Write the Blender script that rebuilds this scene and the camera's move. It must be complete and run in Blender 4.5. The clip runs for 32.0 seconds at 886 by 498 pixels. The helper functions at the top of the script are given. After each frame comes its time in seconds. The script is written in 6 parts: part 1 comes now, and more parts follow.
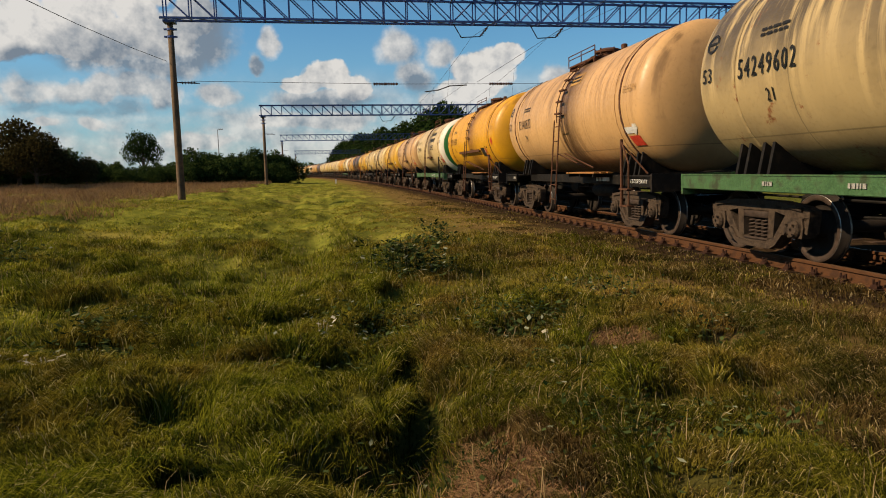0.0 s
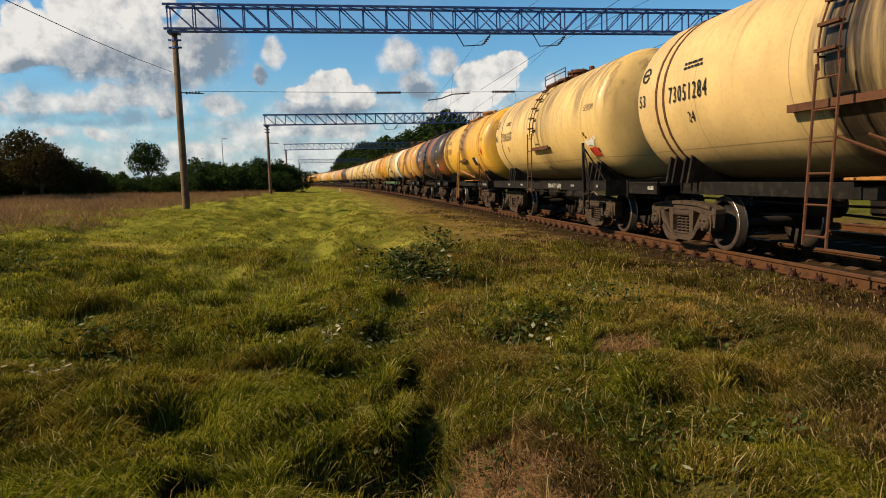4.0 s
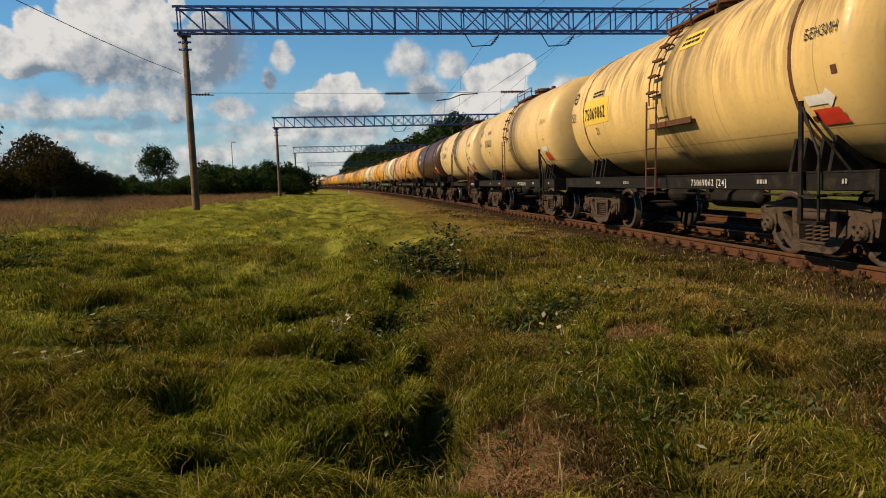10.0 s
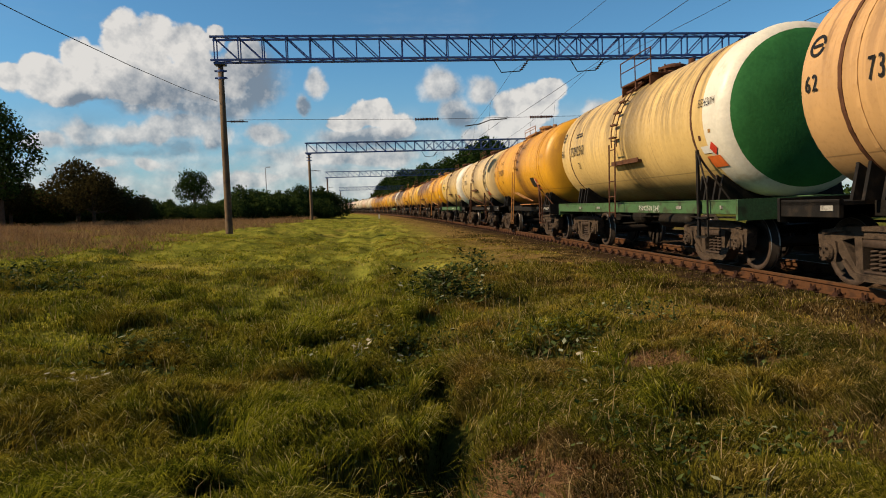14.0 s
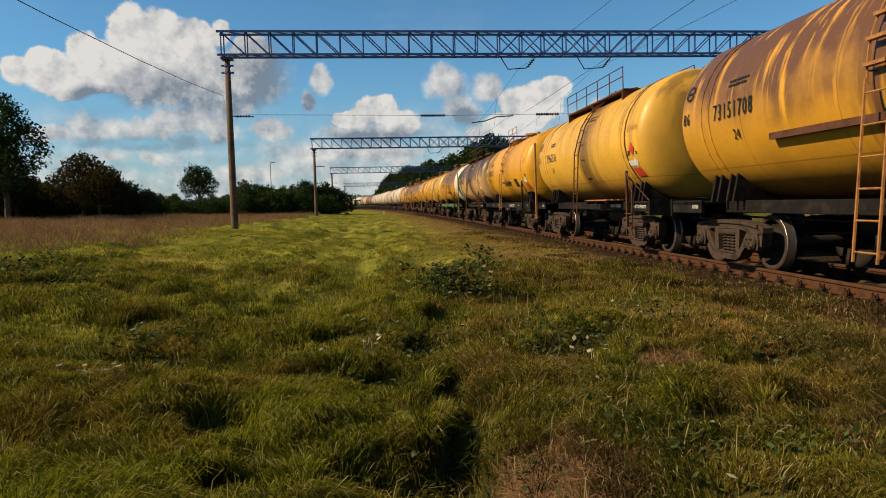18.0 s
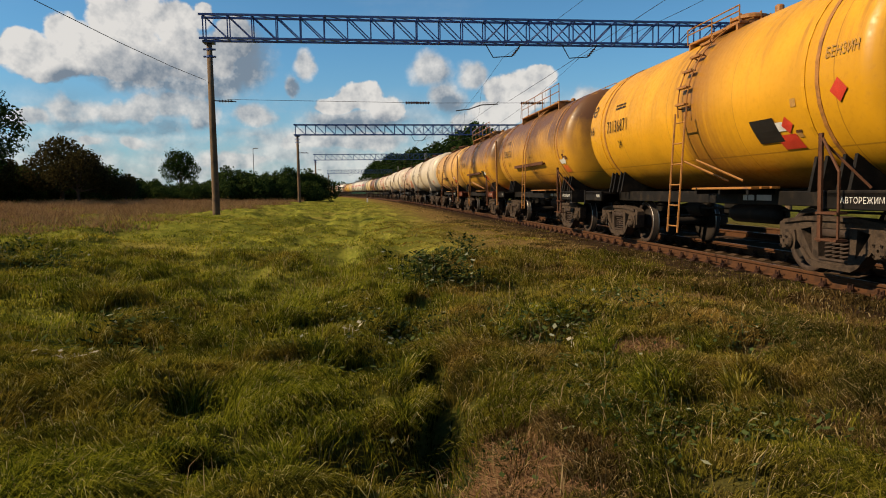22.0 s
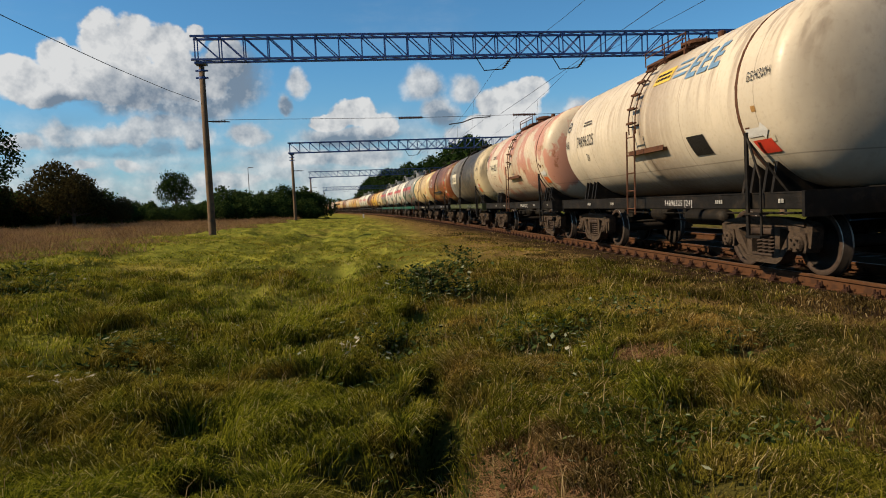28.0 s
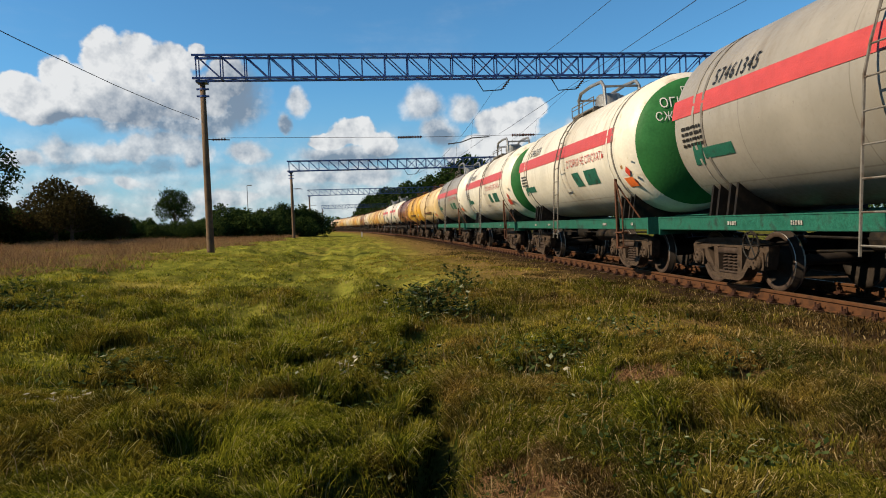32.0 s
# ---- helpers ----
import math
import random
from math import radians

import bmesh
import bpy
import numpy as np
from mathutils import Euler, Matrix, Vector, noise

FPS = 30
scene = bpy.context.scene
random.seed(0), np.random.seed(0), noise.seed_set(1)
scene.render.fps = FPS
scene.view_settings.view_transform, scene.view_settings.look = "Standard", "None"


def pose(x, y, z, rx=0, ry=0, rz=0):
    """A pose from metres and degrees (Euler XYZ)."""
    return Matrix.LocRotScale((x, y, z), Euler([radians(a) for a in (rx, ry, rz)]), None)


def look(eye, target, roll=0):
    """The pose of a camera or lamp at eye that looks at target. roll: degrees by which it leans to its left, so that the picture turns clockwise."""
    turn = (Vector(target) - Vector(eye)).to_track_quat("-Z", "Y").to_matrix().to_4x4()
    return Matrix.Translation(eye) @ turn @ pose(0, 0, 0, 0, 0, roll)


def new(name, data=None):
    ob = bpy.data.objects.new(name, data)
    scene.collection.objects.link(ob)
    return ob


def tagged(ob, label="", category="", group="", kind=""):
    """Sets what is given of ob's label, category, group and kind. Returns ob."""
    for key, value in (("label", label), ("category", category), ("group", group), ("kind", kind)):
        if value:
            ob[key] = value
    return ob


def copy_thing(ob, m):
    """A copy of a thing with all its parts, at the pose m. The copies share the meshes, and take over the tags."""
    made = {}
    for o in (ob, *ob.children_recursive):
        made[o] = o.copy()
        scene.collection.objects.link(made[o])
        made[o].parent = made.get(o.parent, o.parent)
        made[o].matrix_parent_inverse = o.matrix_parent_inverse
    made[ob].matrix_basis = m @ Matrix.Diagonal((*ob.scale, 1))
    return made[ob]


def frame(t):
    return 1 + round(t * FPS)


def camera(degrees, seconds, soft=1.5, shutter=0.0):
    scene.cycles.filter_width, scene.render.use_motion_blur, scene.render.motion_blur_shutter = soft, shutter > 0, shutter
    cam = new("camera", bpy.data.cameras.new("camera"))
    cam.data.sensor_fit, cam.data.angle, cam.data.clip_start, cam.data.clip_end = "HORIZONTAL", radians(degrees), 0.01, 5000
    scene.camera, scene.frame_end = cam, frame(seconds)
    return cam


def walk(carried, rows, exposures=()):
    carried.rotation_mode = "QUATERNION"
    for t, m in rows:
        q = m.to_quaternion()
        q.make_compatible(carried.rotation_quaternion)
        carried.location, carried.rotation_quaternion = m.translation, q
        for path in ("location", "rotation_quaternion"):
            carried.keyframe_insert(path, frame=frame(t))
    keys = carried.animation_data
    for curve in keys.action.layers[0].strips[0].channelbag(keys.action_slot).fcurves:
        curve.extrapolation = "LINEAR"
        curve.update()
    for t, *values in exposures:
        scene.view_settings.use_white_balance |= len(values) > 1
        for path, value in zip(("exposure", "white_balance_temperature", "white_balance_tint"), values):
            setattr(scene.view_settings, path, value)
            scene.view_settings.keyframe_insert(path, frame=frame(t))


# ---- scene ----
cam = camera(67.0, 32.0, soft=1.0, shutter=0.0)
PATH = [
    (0, (-0.085, 0.181, 1.665), (-0.005, 2.165, 1.431), -1.3),
    (0.5, (-0.088, 0.185, 1.666), (-0.005, 2.169, 1.432), -0.7),
    (1, (-0.09, 0.192, 1.664), (-0.021, 2.177, 1.425), -1.1),
    (1.5, (-0.079, 0.19, 1.668), (0.019, 2.175, 1.445), -1.5),
    (2, (-0.087, 0.175, 1.665), (-0.005, 2.162, 1.455), -1.2),
    (2.5, (-0.083, 0.174, 1.668), (-0.009, 2.162, 1.466), -1.3),
    (4.5, (-0.082, 0.172, 1.665), (-0.013, 2.159, 1.452), -1.7),
    (5, (-0.08, 0.166, 1.676), (-0.011, 2.153, 1.455), -1.6),
    (5.5, (-0.083, 0.174, 1.667), (0.011, 2.157, 1.424), -1.3),
    (6, (-0.088, 0.175, 1.675), (-0.012, 2.162, 1.462), -1.7),
    (6.5, (-0.084, 0.178, 1.673), (-0.018, 2.165, 1.46), -1.9),
    (7, (-0.025, 0.187, 1.682), (0.025, 2.178, 1.494), -3.0),
    (7.5, (0.074, 0.224, 1.643), (0.156, 2.215, 1.468), -1.8),
    (8, (0.194, 0.229, 1.59), (0.244, 2.222, 1.431), -0.8),
    (8.5, (0.317, 0.229, 1.569), (0.255, 2.223, 1.429), -1.2),
    (9, (0.252, 0.207, 1.54), (0.259, 2.205, 1.442), -2.2),
    (9.5, (0.051, 0.183, 1.531), (0.079, 2.173, 1.333), -2.6),
    (10, (-0.096, 0.177, 1.534), (-0.053, 2.166, 1.333), -1.9),
    (10.5, (-0.141, 0.153, 1.539), (-0.175, 2.142, 1.334), -1.3),
    (11, (-0.116, 0.138, 1.551), (-0.195, 2.131, 1.405), -0.9),
    (11.5, (-0.126, 0.129, 1.556), (-0.141, 2.125, 1.428), -1.3),
    (12, (-0.109, 0.116, 1.557), (-0.129, 2.113, 1.442), -1.7),
    (12.5, (-0.101, 0.119, 1.555), (-0.118, 2.115, 1.427), -1.6),
    (13, (-0.091, 0.128, 1.554), (-0.1, 2.124, 1.427), -1.5),
    (13.5, (-0.029, 0.129, 1.554), (-0.052, 2.125, 1.443), -1.5),
    (14, (0.002, 0.126, 1.553), (-0.044, 2.121, 1.426), -1.9),
    (14.5, (-0.055, 0.121, 1.551), (-0.088, 2.117, 1.439), -1.5),
    (16.5, (-0.068, 0.147, 1.544), (-0.115, 2.142, 1.412), -1.0),
    (17, (-0.066, 0.142, 1.545), (-0.125, 2.137, 1.412), -1.0),
    (17.5, (-0.06, 0.141, 1.545), (-0.117, 2.136, 1.419), -1.2),
    (18, (-0.066, 0.133, 1.543), (-0.123, 2.127, 1.407), -1.4),
    (18.5, (-0.067, 0.13, 1.542), (-0.091, 2.125, 1.401), -1.1),
    (19, (-0.068, 0.134, 1.544), (-0.078, 2.129, 1.409), -1.0),
    (19.5, (-0.065, 0.137, 1.539), (-0.132, 2.131, 1.406), -1.5),
    (20, (-0.061, 0.137, 1.539), (-0.111, 2.131, 1.394), -1.5),
    (20.5, (-0.062, 0.144, 1.539), (-0.122, 2.137, 1.388), -1.7),
    (21, (-0.055, 0.141, 1.538), (-0.101, 2.135, 1.388), -1.5),
    (21.5, (-0.05, 0.141, 1.54), (-0.074, 2.135, 1.39), -1.4),
    (22, (-0.048, 0.14, 1.536), (-0.057, 2.133, 1.364), -0.8),
    (22.5, (-0.063, 0.129, 1.531), (-0.092, 2.121, 1.352), -0.1),
    (23, (-0.059, 0.141, 1.529), (-0.093, 2.133, 1.351), -0.9),
    (23.5, (-0.047, 0.158, 1.529), (-0.063, 2.147, 1.324), -1.1),
    (24, (-0.049, 0.159, 1.535), (-0.07, 2.15, 1.35), -1.2),
    (24.5, (-0.041, 0.154, 1.529), (-0.067, 2.146, 1.353), -1.8),
    (26.5, (-0.039, 0.139, 1.531), (-0.056, 2.133, 1.38), -2.0),
    (27, (-0.028, 0.139, 1.531), (-0.019, 2.135, 1.409), -2.4),
    (27.5, (-0.034, 0.133, 1.535), (-0.008, 2.129, 1.413), -2.4),
    (28, (-0.027, 0.135, 1.531), (-0.027, 2.131, 1.399), -2.5),
    (28.5, (-0.036, 0.13, 1.531), (-0.013, 2.126, 1.416), -2.1),
    (29, (-0.039, 0.139, 1.533), (-0.008, 2.136, 1.419), -1.9),
    (29.5, (-0.035, 0.132, 1.535), (0.008, 2.129, 1.427), -1.9),
    (30, (-0.038, 0.137, 1.537), (0.002, 2.135, 1.439), -2.0),
    (30.5, (-0.033, 0.125, 1.539), (-0.01, 2.123, 1.456), -2.0),
    (31, (-0.035, 0.124, 1.54), (-0.021, 2.122, 1.462), -2.0),
    (31.5, (-0.031, 0.118, 1.537), (-0.019, 2.117, 1.467), -2.0),
    (32, (-0.035, 0.121, 1.539), (-0.027, 2.12, 1.463), -2.1),
]
walk(cam, [(t, look(eye, target, roll)) for t, eye, target, roll in PATH],
     [(0, 0.72, 6750, 10), (3, 0.78, 6750, 10), (4.8, 1.0, 6750, 10), (7.0, 0.97, 6750, 10), (8.2, 0.75, 6700, 10), (24.5, 0.75, 6700, 10), (27.5, 0.72, 6350, 9), (32, 0.92, 6250, 9)])

# ---- light ----
SUN_EL, SUN_AZ = 36.0, -101.0  # degrees; azimuth clockwise from +y
sun = new("sun", bpy.data.lights.new("sun", "SUN"))
sun.data.energy, sun.data.angle, sun.data.color = 5.2, radians(0.6), (1.0, 0.80, 0.535)
_sd = Vector((math.sin(radians(SUN_AZ)) * math.cos(radians(SUN_EL)), math.cos(radians(SUN_AZ)) * math.cos(radians(SUN_EL)), math.sin(radians(SUN_EL))))
sun.matrix_world = look(_sd * 50, (0, 0, 0))
scene.view_settings.exposure = 0.0


class Nodes:
    """Short-hand for building node trees."""

    def __init__(self, tree):
        self.t = tree
        tree.nodes.clear()

    def n(self, kind, ins=None, op="", data="", interp=""):
        node = self.t.nodes.new(kind)
        if op:
            node.operation = op
        if data:
            node.data_type = data
        if interp:
            node.interpolation_type = interp
        for key, value in (ins or {}).items():
            self.put(node.inputs[key], value)
        return node

    def put(self, socket, value):
        if isinstance(value, bpy.types.NodeSocket):
            self.t.links.new(value, socket)
        elif isinstance(value, tuple) and len(value) == 3 and socket.type == "RGBA":
            socket.default_value = (*value, 1)
        else:
            socket.default_value = value

    def m(self, op, a, b=0.0, c=0.0, clamp=False):
        node = self.n("ShaderNodeMath", op=op)
        node.use_clamp = clamp
        for i, v in enumerate((a, b, c)):
            self.put(node.inputs[i], v)
        return node.outputs[0]

    def ramp(self, x, lo, hi, a=0.0, b=1.0):
        node = self.n("ShaderNodeMapRange", interp="SMOOTHSTEP")
        for i, v in enumerate((x, lo, hi, a, b)):
            self.put(node.inputs[i], v)
        return node.outputs[0]

    def mix(self, f, a, b):
        node = self.n("ShaderNodeMix", data="RGBA")
        self.put(node.inputs[0], f), self.put(node.inputs[6], a), self.put(node.inputs[7], b)
        return node.outputs[2]

    def noise(self, v, scale, detail=3.0, rough=0.55, stretch=None):
        if stretch:
            v = self.n("ShaderNodeMapping", ins={"Vector": v, "Scale": stretch}).outputs[0]
        return self.n("ShaderNodeTexNoise", ins={"Vector": v, "Scale": scale, "Detail": detail, "Roughness": rough}).outputs[0]

    def xyz(self, v):
        return self.n("ShaderNodeSeparateXYZ", ins={0: v}).outputs


world = bpy.data.worlds.new("world")
scene.world = world
world.use_nodes = True


def make_sky():
    k = Nodes(world.node_tree)
    d = k.n("ShaderNodeTexCoord").outputs["Generated"]
    sky = k.n("ShaderNodeTexSky")
    sky.sky_type, sky.sun_disc = "NISHITA", False
    sky.sun_elevation, sky.sun_rotation = radians(SUN_EL), radians(SUN_AZ)
    sky.air_density, sky.dust_density, sky.ozone_density = 1.0, 0.25, 2.5
    x, y, z = k.xyz(d)
    el = k.m("MULTIPLY", k.m("ARCSINE", z), 180 / math.pi)
    place = k.n("ShaderNodeCombineXYZ", ins={0: k.m("MULTIPLY", k.m("ARCTAN2", x, y), 180 / math.pi), 1: el}).outputs[0]

    def wander(v, scale, amount, detail):
        noise_node = k.n("ShaderNodeTexNoise", ins={"Vector": d, "Scale": scale, "Detail": detail, "Roughness": 0.55})
        off = k.n("ShaderNodeVectorMath", op="SUBTRACT", ins={0: noise_node.outputs["Color"], 1: (0.5, 0.5, 0.5)}).outputs[0]
        return k.n("ShaderNodeVectorMath", op="MULTIPLY_ADD", ins={0: off, 1: (amount, amount, 0.0), 2: v}).outputs[0]

    def nearest(v, heaps, soft):
        """How far inside the nearest heap a direction lies: 1 in its middle, 0 on its rim."""
        best = None
        for ca, ce, ra, re in heaps:
            q = k.n("ShaderNodeVectorMath", op="MULTIPLY_ADD", ins={0: v, 1: (1 / ra, 1 / re, 0.0), 2: (-ca / ra, -ce / re, 0.0)}).outputs[0]
            r = k.n("ShaderNodeVectorMath", op="LENGTH", ins={0: q}).outputs["Value"]
            best = r if best is None else k.m("SMOOTH_MIN", best, r, soft)
        return k.m("SUBTRACT", 1.0, best)

    # lumps like a cauliflower's at two sizes, and the side of each lump that faces the sun
    toward = k.n("ShaderNodeVectorMath", op="ADD", ins={0: d, 1: (-0.012, -0.003, 0.010)}).outputs[0]
    big, big2 = (k.n("ShaderNodeTexVoronoi", ins={"Vector": q, "Scale": 17.0, "Detail": 4.0, "Roughness": 0.62, "Randomness": 1.0}).outputs[0] for q in (d, toward))
    fbm, fbm2 = (k.noise(q, 11.0, 8.0, 0.6) for q in (d, toward))
    lump = k.m("ADD", k.m("MULTIPLY", k.m("SUBTRACT", 0.5, big), 0.5), k.m("MULTIPLY", k.m("SUBTRACT", fbm, 0.5), 1.1))
    relief = k.m("ADD", k.m("MULTIPLY", k.m("SUBTRACT", big2, big), 0.7), k.m("MULTIPLY", k.m("SUBTRACT", fbm, fbm2), 1.5))
    crisp = wander(place, 14.0, 1.6, 5.0)
    loose = wander(place, 10.0, 3.6, 7.0)
    heap = k.ramp(k.m("ADD", k.m("MINIMUM", k.m("MULTIPLY", nearest(crisp, HEAPS, 0.25), 2.0), 1.0), k.m("MULTIPLY", k.m("ADD", lump, 0.12), 1.0)), -0.05, 0.32)
    drift = k.m("ADD", k.m("MINIMUM", k.m("MULTIPLY", nearest(loose, DRIFTS, 0.3), 1.7), 0.9), k.m("MULTIPLY", k.m("ADD", lump, 0.1), 0.8))
    drift = k.m("MULTIPLY", k.ramp(drift, -0.3, 0.65), 0.93)
    # broken thin cloud towards the horizon
    band = k.noise(d, 7.0, 7.0, 0.6, (1, 1, 2.0))
    band = k.m("MULTIPLY", k.ramp(k.m("ADD", band, k.m("MULTIPLY", lump, 0.16)), 0.26, 0.56), k.m("MULTIPLY", k.ramp(el, -0.5, 1.5), k.ramp(el, 4.5, 9.0, 1.0, 0.0)))
    high = k.m("MULTIPLY", k.ramp(k.noise(d, 3.0, 7.0, 0.6, (1, 0.6, 4.0)), 0.5, 0.8), k.ramp(el, 9.0, 18.0, 0.0, 0.22))
    cover = k.m("MAXIMUM", k.m("MAXIMUM", heap, drift), k.m("MAXIMUM", k.m("MULTIPLY", band, 0.78), high))
    # grey in the thick and on the far sides, white on crowns and rims
    thick = k.ramp(nearest(loose, SHADES, 0.4), -0.25, 0.75)
    grey = k.m("SUBTRACT", k.m("ADD", k.m("MULTIPLY", thick, 0.75), k.ramp(heap, 0.2, 1.0, 0.34, 0.10)), k.m("MULTIPLY", relief, 0.95), clamp=True)
    tone = k.mix(grey, (0.98, 0.96, 0.93), (0.25, 0.31, 0.39))
    haze = k.ramp(el, 0.0, 13.0, 0.5, 0.0)
    tint = k.n("ShaderNodeMix", data="RGBA")
    tint.blend_type = "MULTIPLY"
    tint.inputs[0].default_value = 1.0
    k.put(tint.inputs[6], sky.outputs[0]), k.put(tint.inputs[7], (0.56, 0.97, 1.13))
    back = k.n("ShaderNodeBackground", ins={0: tint.outputs[2], 1: 0.062})
    cloud = k.n("ShaderNodeBackground", ins={0: tone, 1: 0.45})
    veil = k.n("ShaderNodeBackground", ins={0: (0.42, 0.58, 0.74), 1: 0.385})
    a = k.n("ShaderNodeMixShader", ins={0: haze, 1: back.outputs[0], 2: veil.outputs[0]})
    b = k.n("ShaderNodeMixShader", ins={0: k.m("MULTIPLY", cover, 0.97), 1: a.outputs[0], 2: cloud.outputs[0]})
    k.n("ShaderNodeOutputWorld", ins={0: b.outputs[0]})


# heaps of cloud as azimuth, elevation, half width and half height in degrees: crisp crowns, ragged drifts, and where they are thick and grey
HEAPS = ((-26.1, 13.6, 1.9, 2.2), (-23.6, 13.3, 2.1, 2.4), (-21.1, 13.1, 2.0, 2.2), (-19.4, 13.7, 1.1, 1.4), (-17.1, 12.3, 2.1, 1.9), (-28.9, 11.7, 1.7, 1.8), (-31.7, 10.8, 1.7, 1.5), (-33.4, 10.1, 1.6, 1.3),
         (-30.1, 9.6, 3.5, 1.8), (-24.7, 10.3, 5.5, 2.7), (-20.0, 10.6, 3.6, 2.3), (-7.1, 7.9, 2.3, 1.5), (-4.8, 6.9, 2.0, 1.3), (-9.2, 7.1, 2.2, 1.0),
         (5.7, 8.0, 3.1, 2.2), (7.9, 9.3, 1.7, 1.3), (-46.0, 12.0, 10.0, 6.0), (4.5, 6.5, 3.2, 1.2))
DRIFTS = ((-15.6, 6.4, 1.6, 1.1), (-11.6, 10.7, 1.0, 1.2), (2.7, 10.0, 1.6, 1.5), (1.2, 5.9, 1.2, 1.0), (12.1, 7.4, 1.6, 1.2), (-16.8, 10.6, 3.6, 3.2), (-21.9, 8.8, 7.5, 1.8), (-0.9, 10.3, 2.2, 1.7), (0.1, 8.1, 1.9, 2.0), (3.8, 6.2, 4.0, 1.2), (-7.4, 6.1, 6.3, 1.2), (-28.9, 6.3, 2.7, 1.2), (-26.2, 6.4, 2.1, 1.0), (-24.0, 6.5, 2.1, 1.1),
          (-21.4, 6.8, 2.2, 1.2), (-19.3, 6.3, 1.6, 1.5), (-24.7, 4.2, 1.8, 0.8), (-27.8, 4.1, 1.2, 0.6), (-7.4, 4.1, 7.1, 1.2), (-12.9, 4.3, 2.4, 1.3), (-12.7, 9.0, 0.6, 1.0), (-17.5, 2.8, 4.2, 1.1), (-31.8, 5.7, 2.0, 0.8))
SHADES = ((-16.5, 11.2, 3.9, 3.7), (-21.6, 8.8, 6.8, 2.0), (-28.8, 8.2, 4.6, 1.2), (-7.4, 5.7, 5.6, 1.0), (0.3, 7.3, 1.3, 1.6), (-12.7, 9.0, 1.1, 1.4), (-24.4, 5.3, 8.7, 0.6))
make_sky()

# ---- materials ----
def material(name):
    m = bpy.data.materials.new(name)
    m.use_nodes = True
    return m, Nodes(m.node_tree)


def finish(k, colour, rough=0.6, metal=0.0, bump=None, depth=0.02, dist=1.0, spec=0.5, **extra):
    b = k.n("ShaderNodeBsdfPrincipled", ins={"Base Color": colour, "Roughness": rough, "Metallic": metal, "Specular IOR Level": spec, **extra})
    if bump is not None:
        k.put(b.inputs["Normal"], k.n("ShaderNodeBump", ins={"Height": bump, "Strength": dist, "Distance": depth}).outputs[0])
    k.n("ShaderNodeOutputMaterial", ins={0: b.outputs[0]})


def darkened(colour, keep=0.6):
    """Darkens a base colour, so that shade deepens under a raised exposure; leaves less."""
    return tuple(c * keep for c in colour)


def plain(name, colour, rough=0.6, metal=0.0, vary=0.25, scale=6.0, dirt=None, amount=0.5, bump=0.004):
    """A paint, metal or stone with grain at two scales and a second, dirt colour in patches."""
    m, k = material(name)
    colour, dirt = darkened(colour), dirt and darkened(dirt)
    p = k.n("ShaderNodeTexCoord").outputs["Object"]
    rnd = k.n("ShaderNodeObjectInfo").outputs["Random"]
    off = k.n("ShaderNodeVectorMath", op="ADD", ins={0: p, 1: k.n("ShaderNodeCombineXYZ", ins={0: k.m("MULTIPLY", rnd, 37.0), 1: k.m("MULTIPLY", rnd, 11.0)}).outputs[0]}).outputs[0]
    big, fine = k.noise(off, scale, 4), k.noise(off, scale * 9, 3)
    g = k.m("ADD", k.m("MULTIPLY", big, 0.6), k.m("MULTIPLY", fine, 0.4))
    dark = tuple(c * (1 - vary) for c in colour)
    light = tuple(min(1, c * (1 + vary)) for c in colour)
    col = k.mix(k.ramp(g, 0.3, 0.7), dark, light)
    if dirt:
        col = k.mix(k.m("MULTIPLY", k.ramp(big, 0.62 - 0.3 * amount, 0.78 - 0.2 * amount), 0.85), col, dirt)
    finish(k, col, k.ramp(fine, 0.2, 0.8, max(0.05, rough - 0.12), min(1, rough + 0.12)), metal, fine, bump, spec=0.12 if max(colour) < 0.16 else 0.35)
    return m


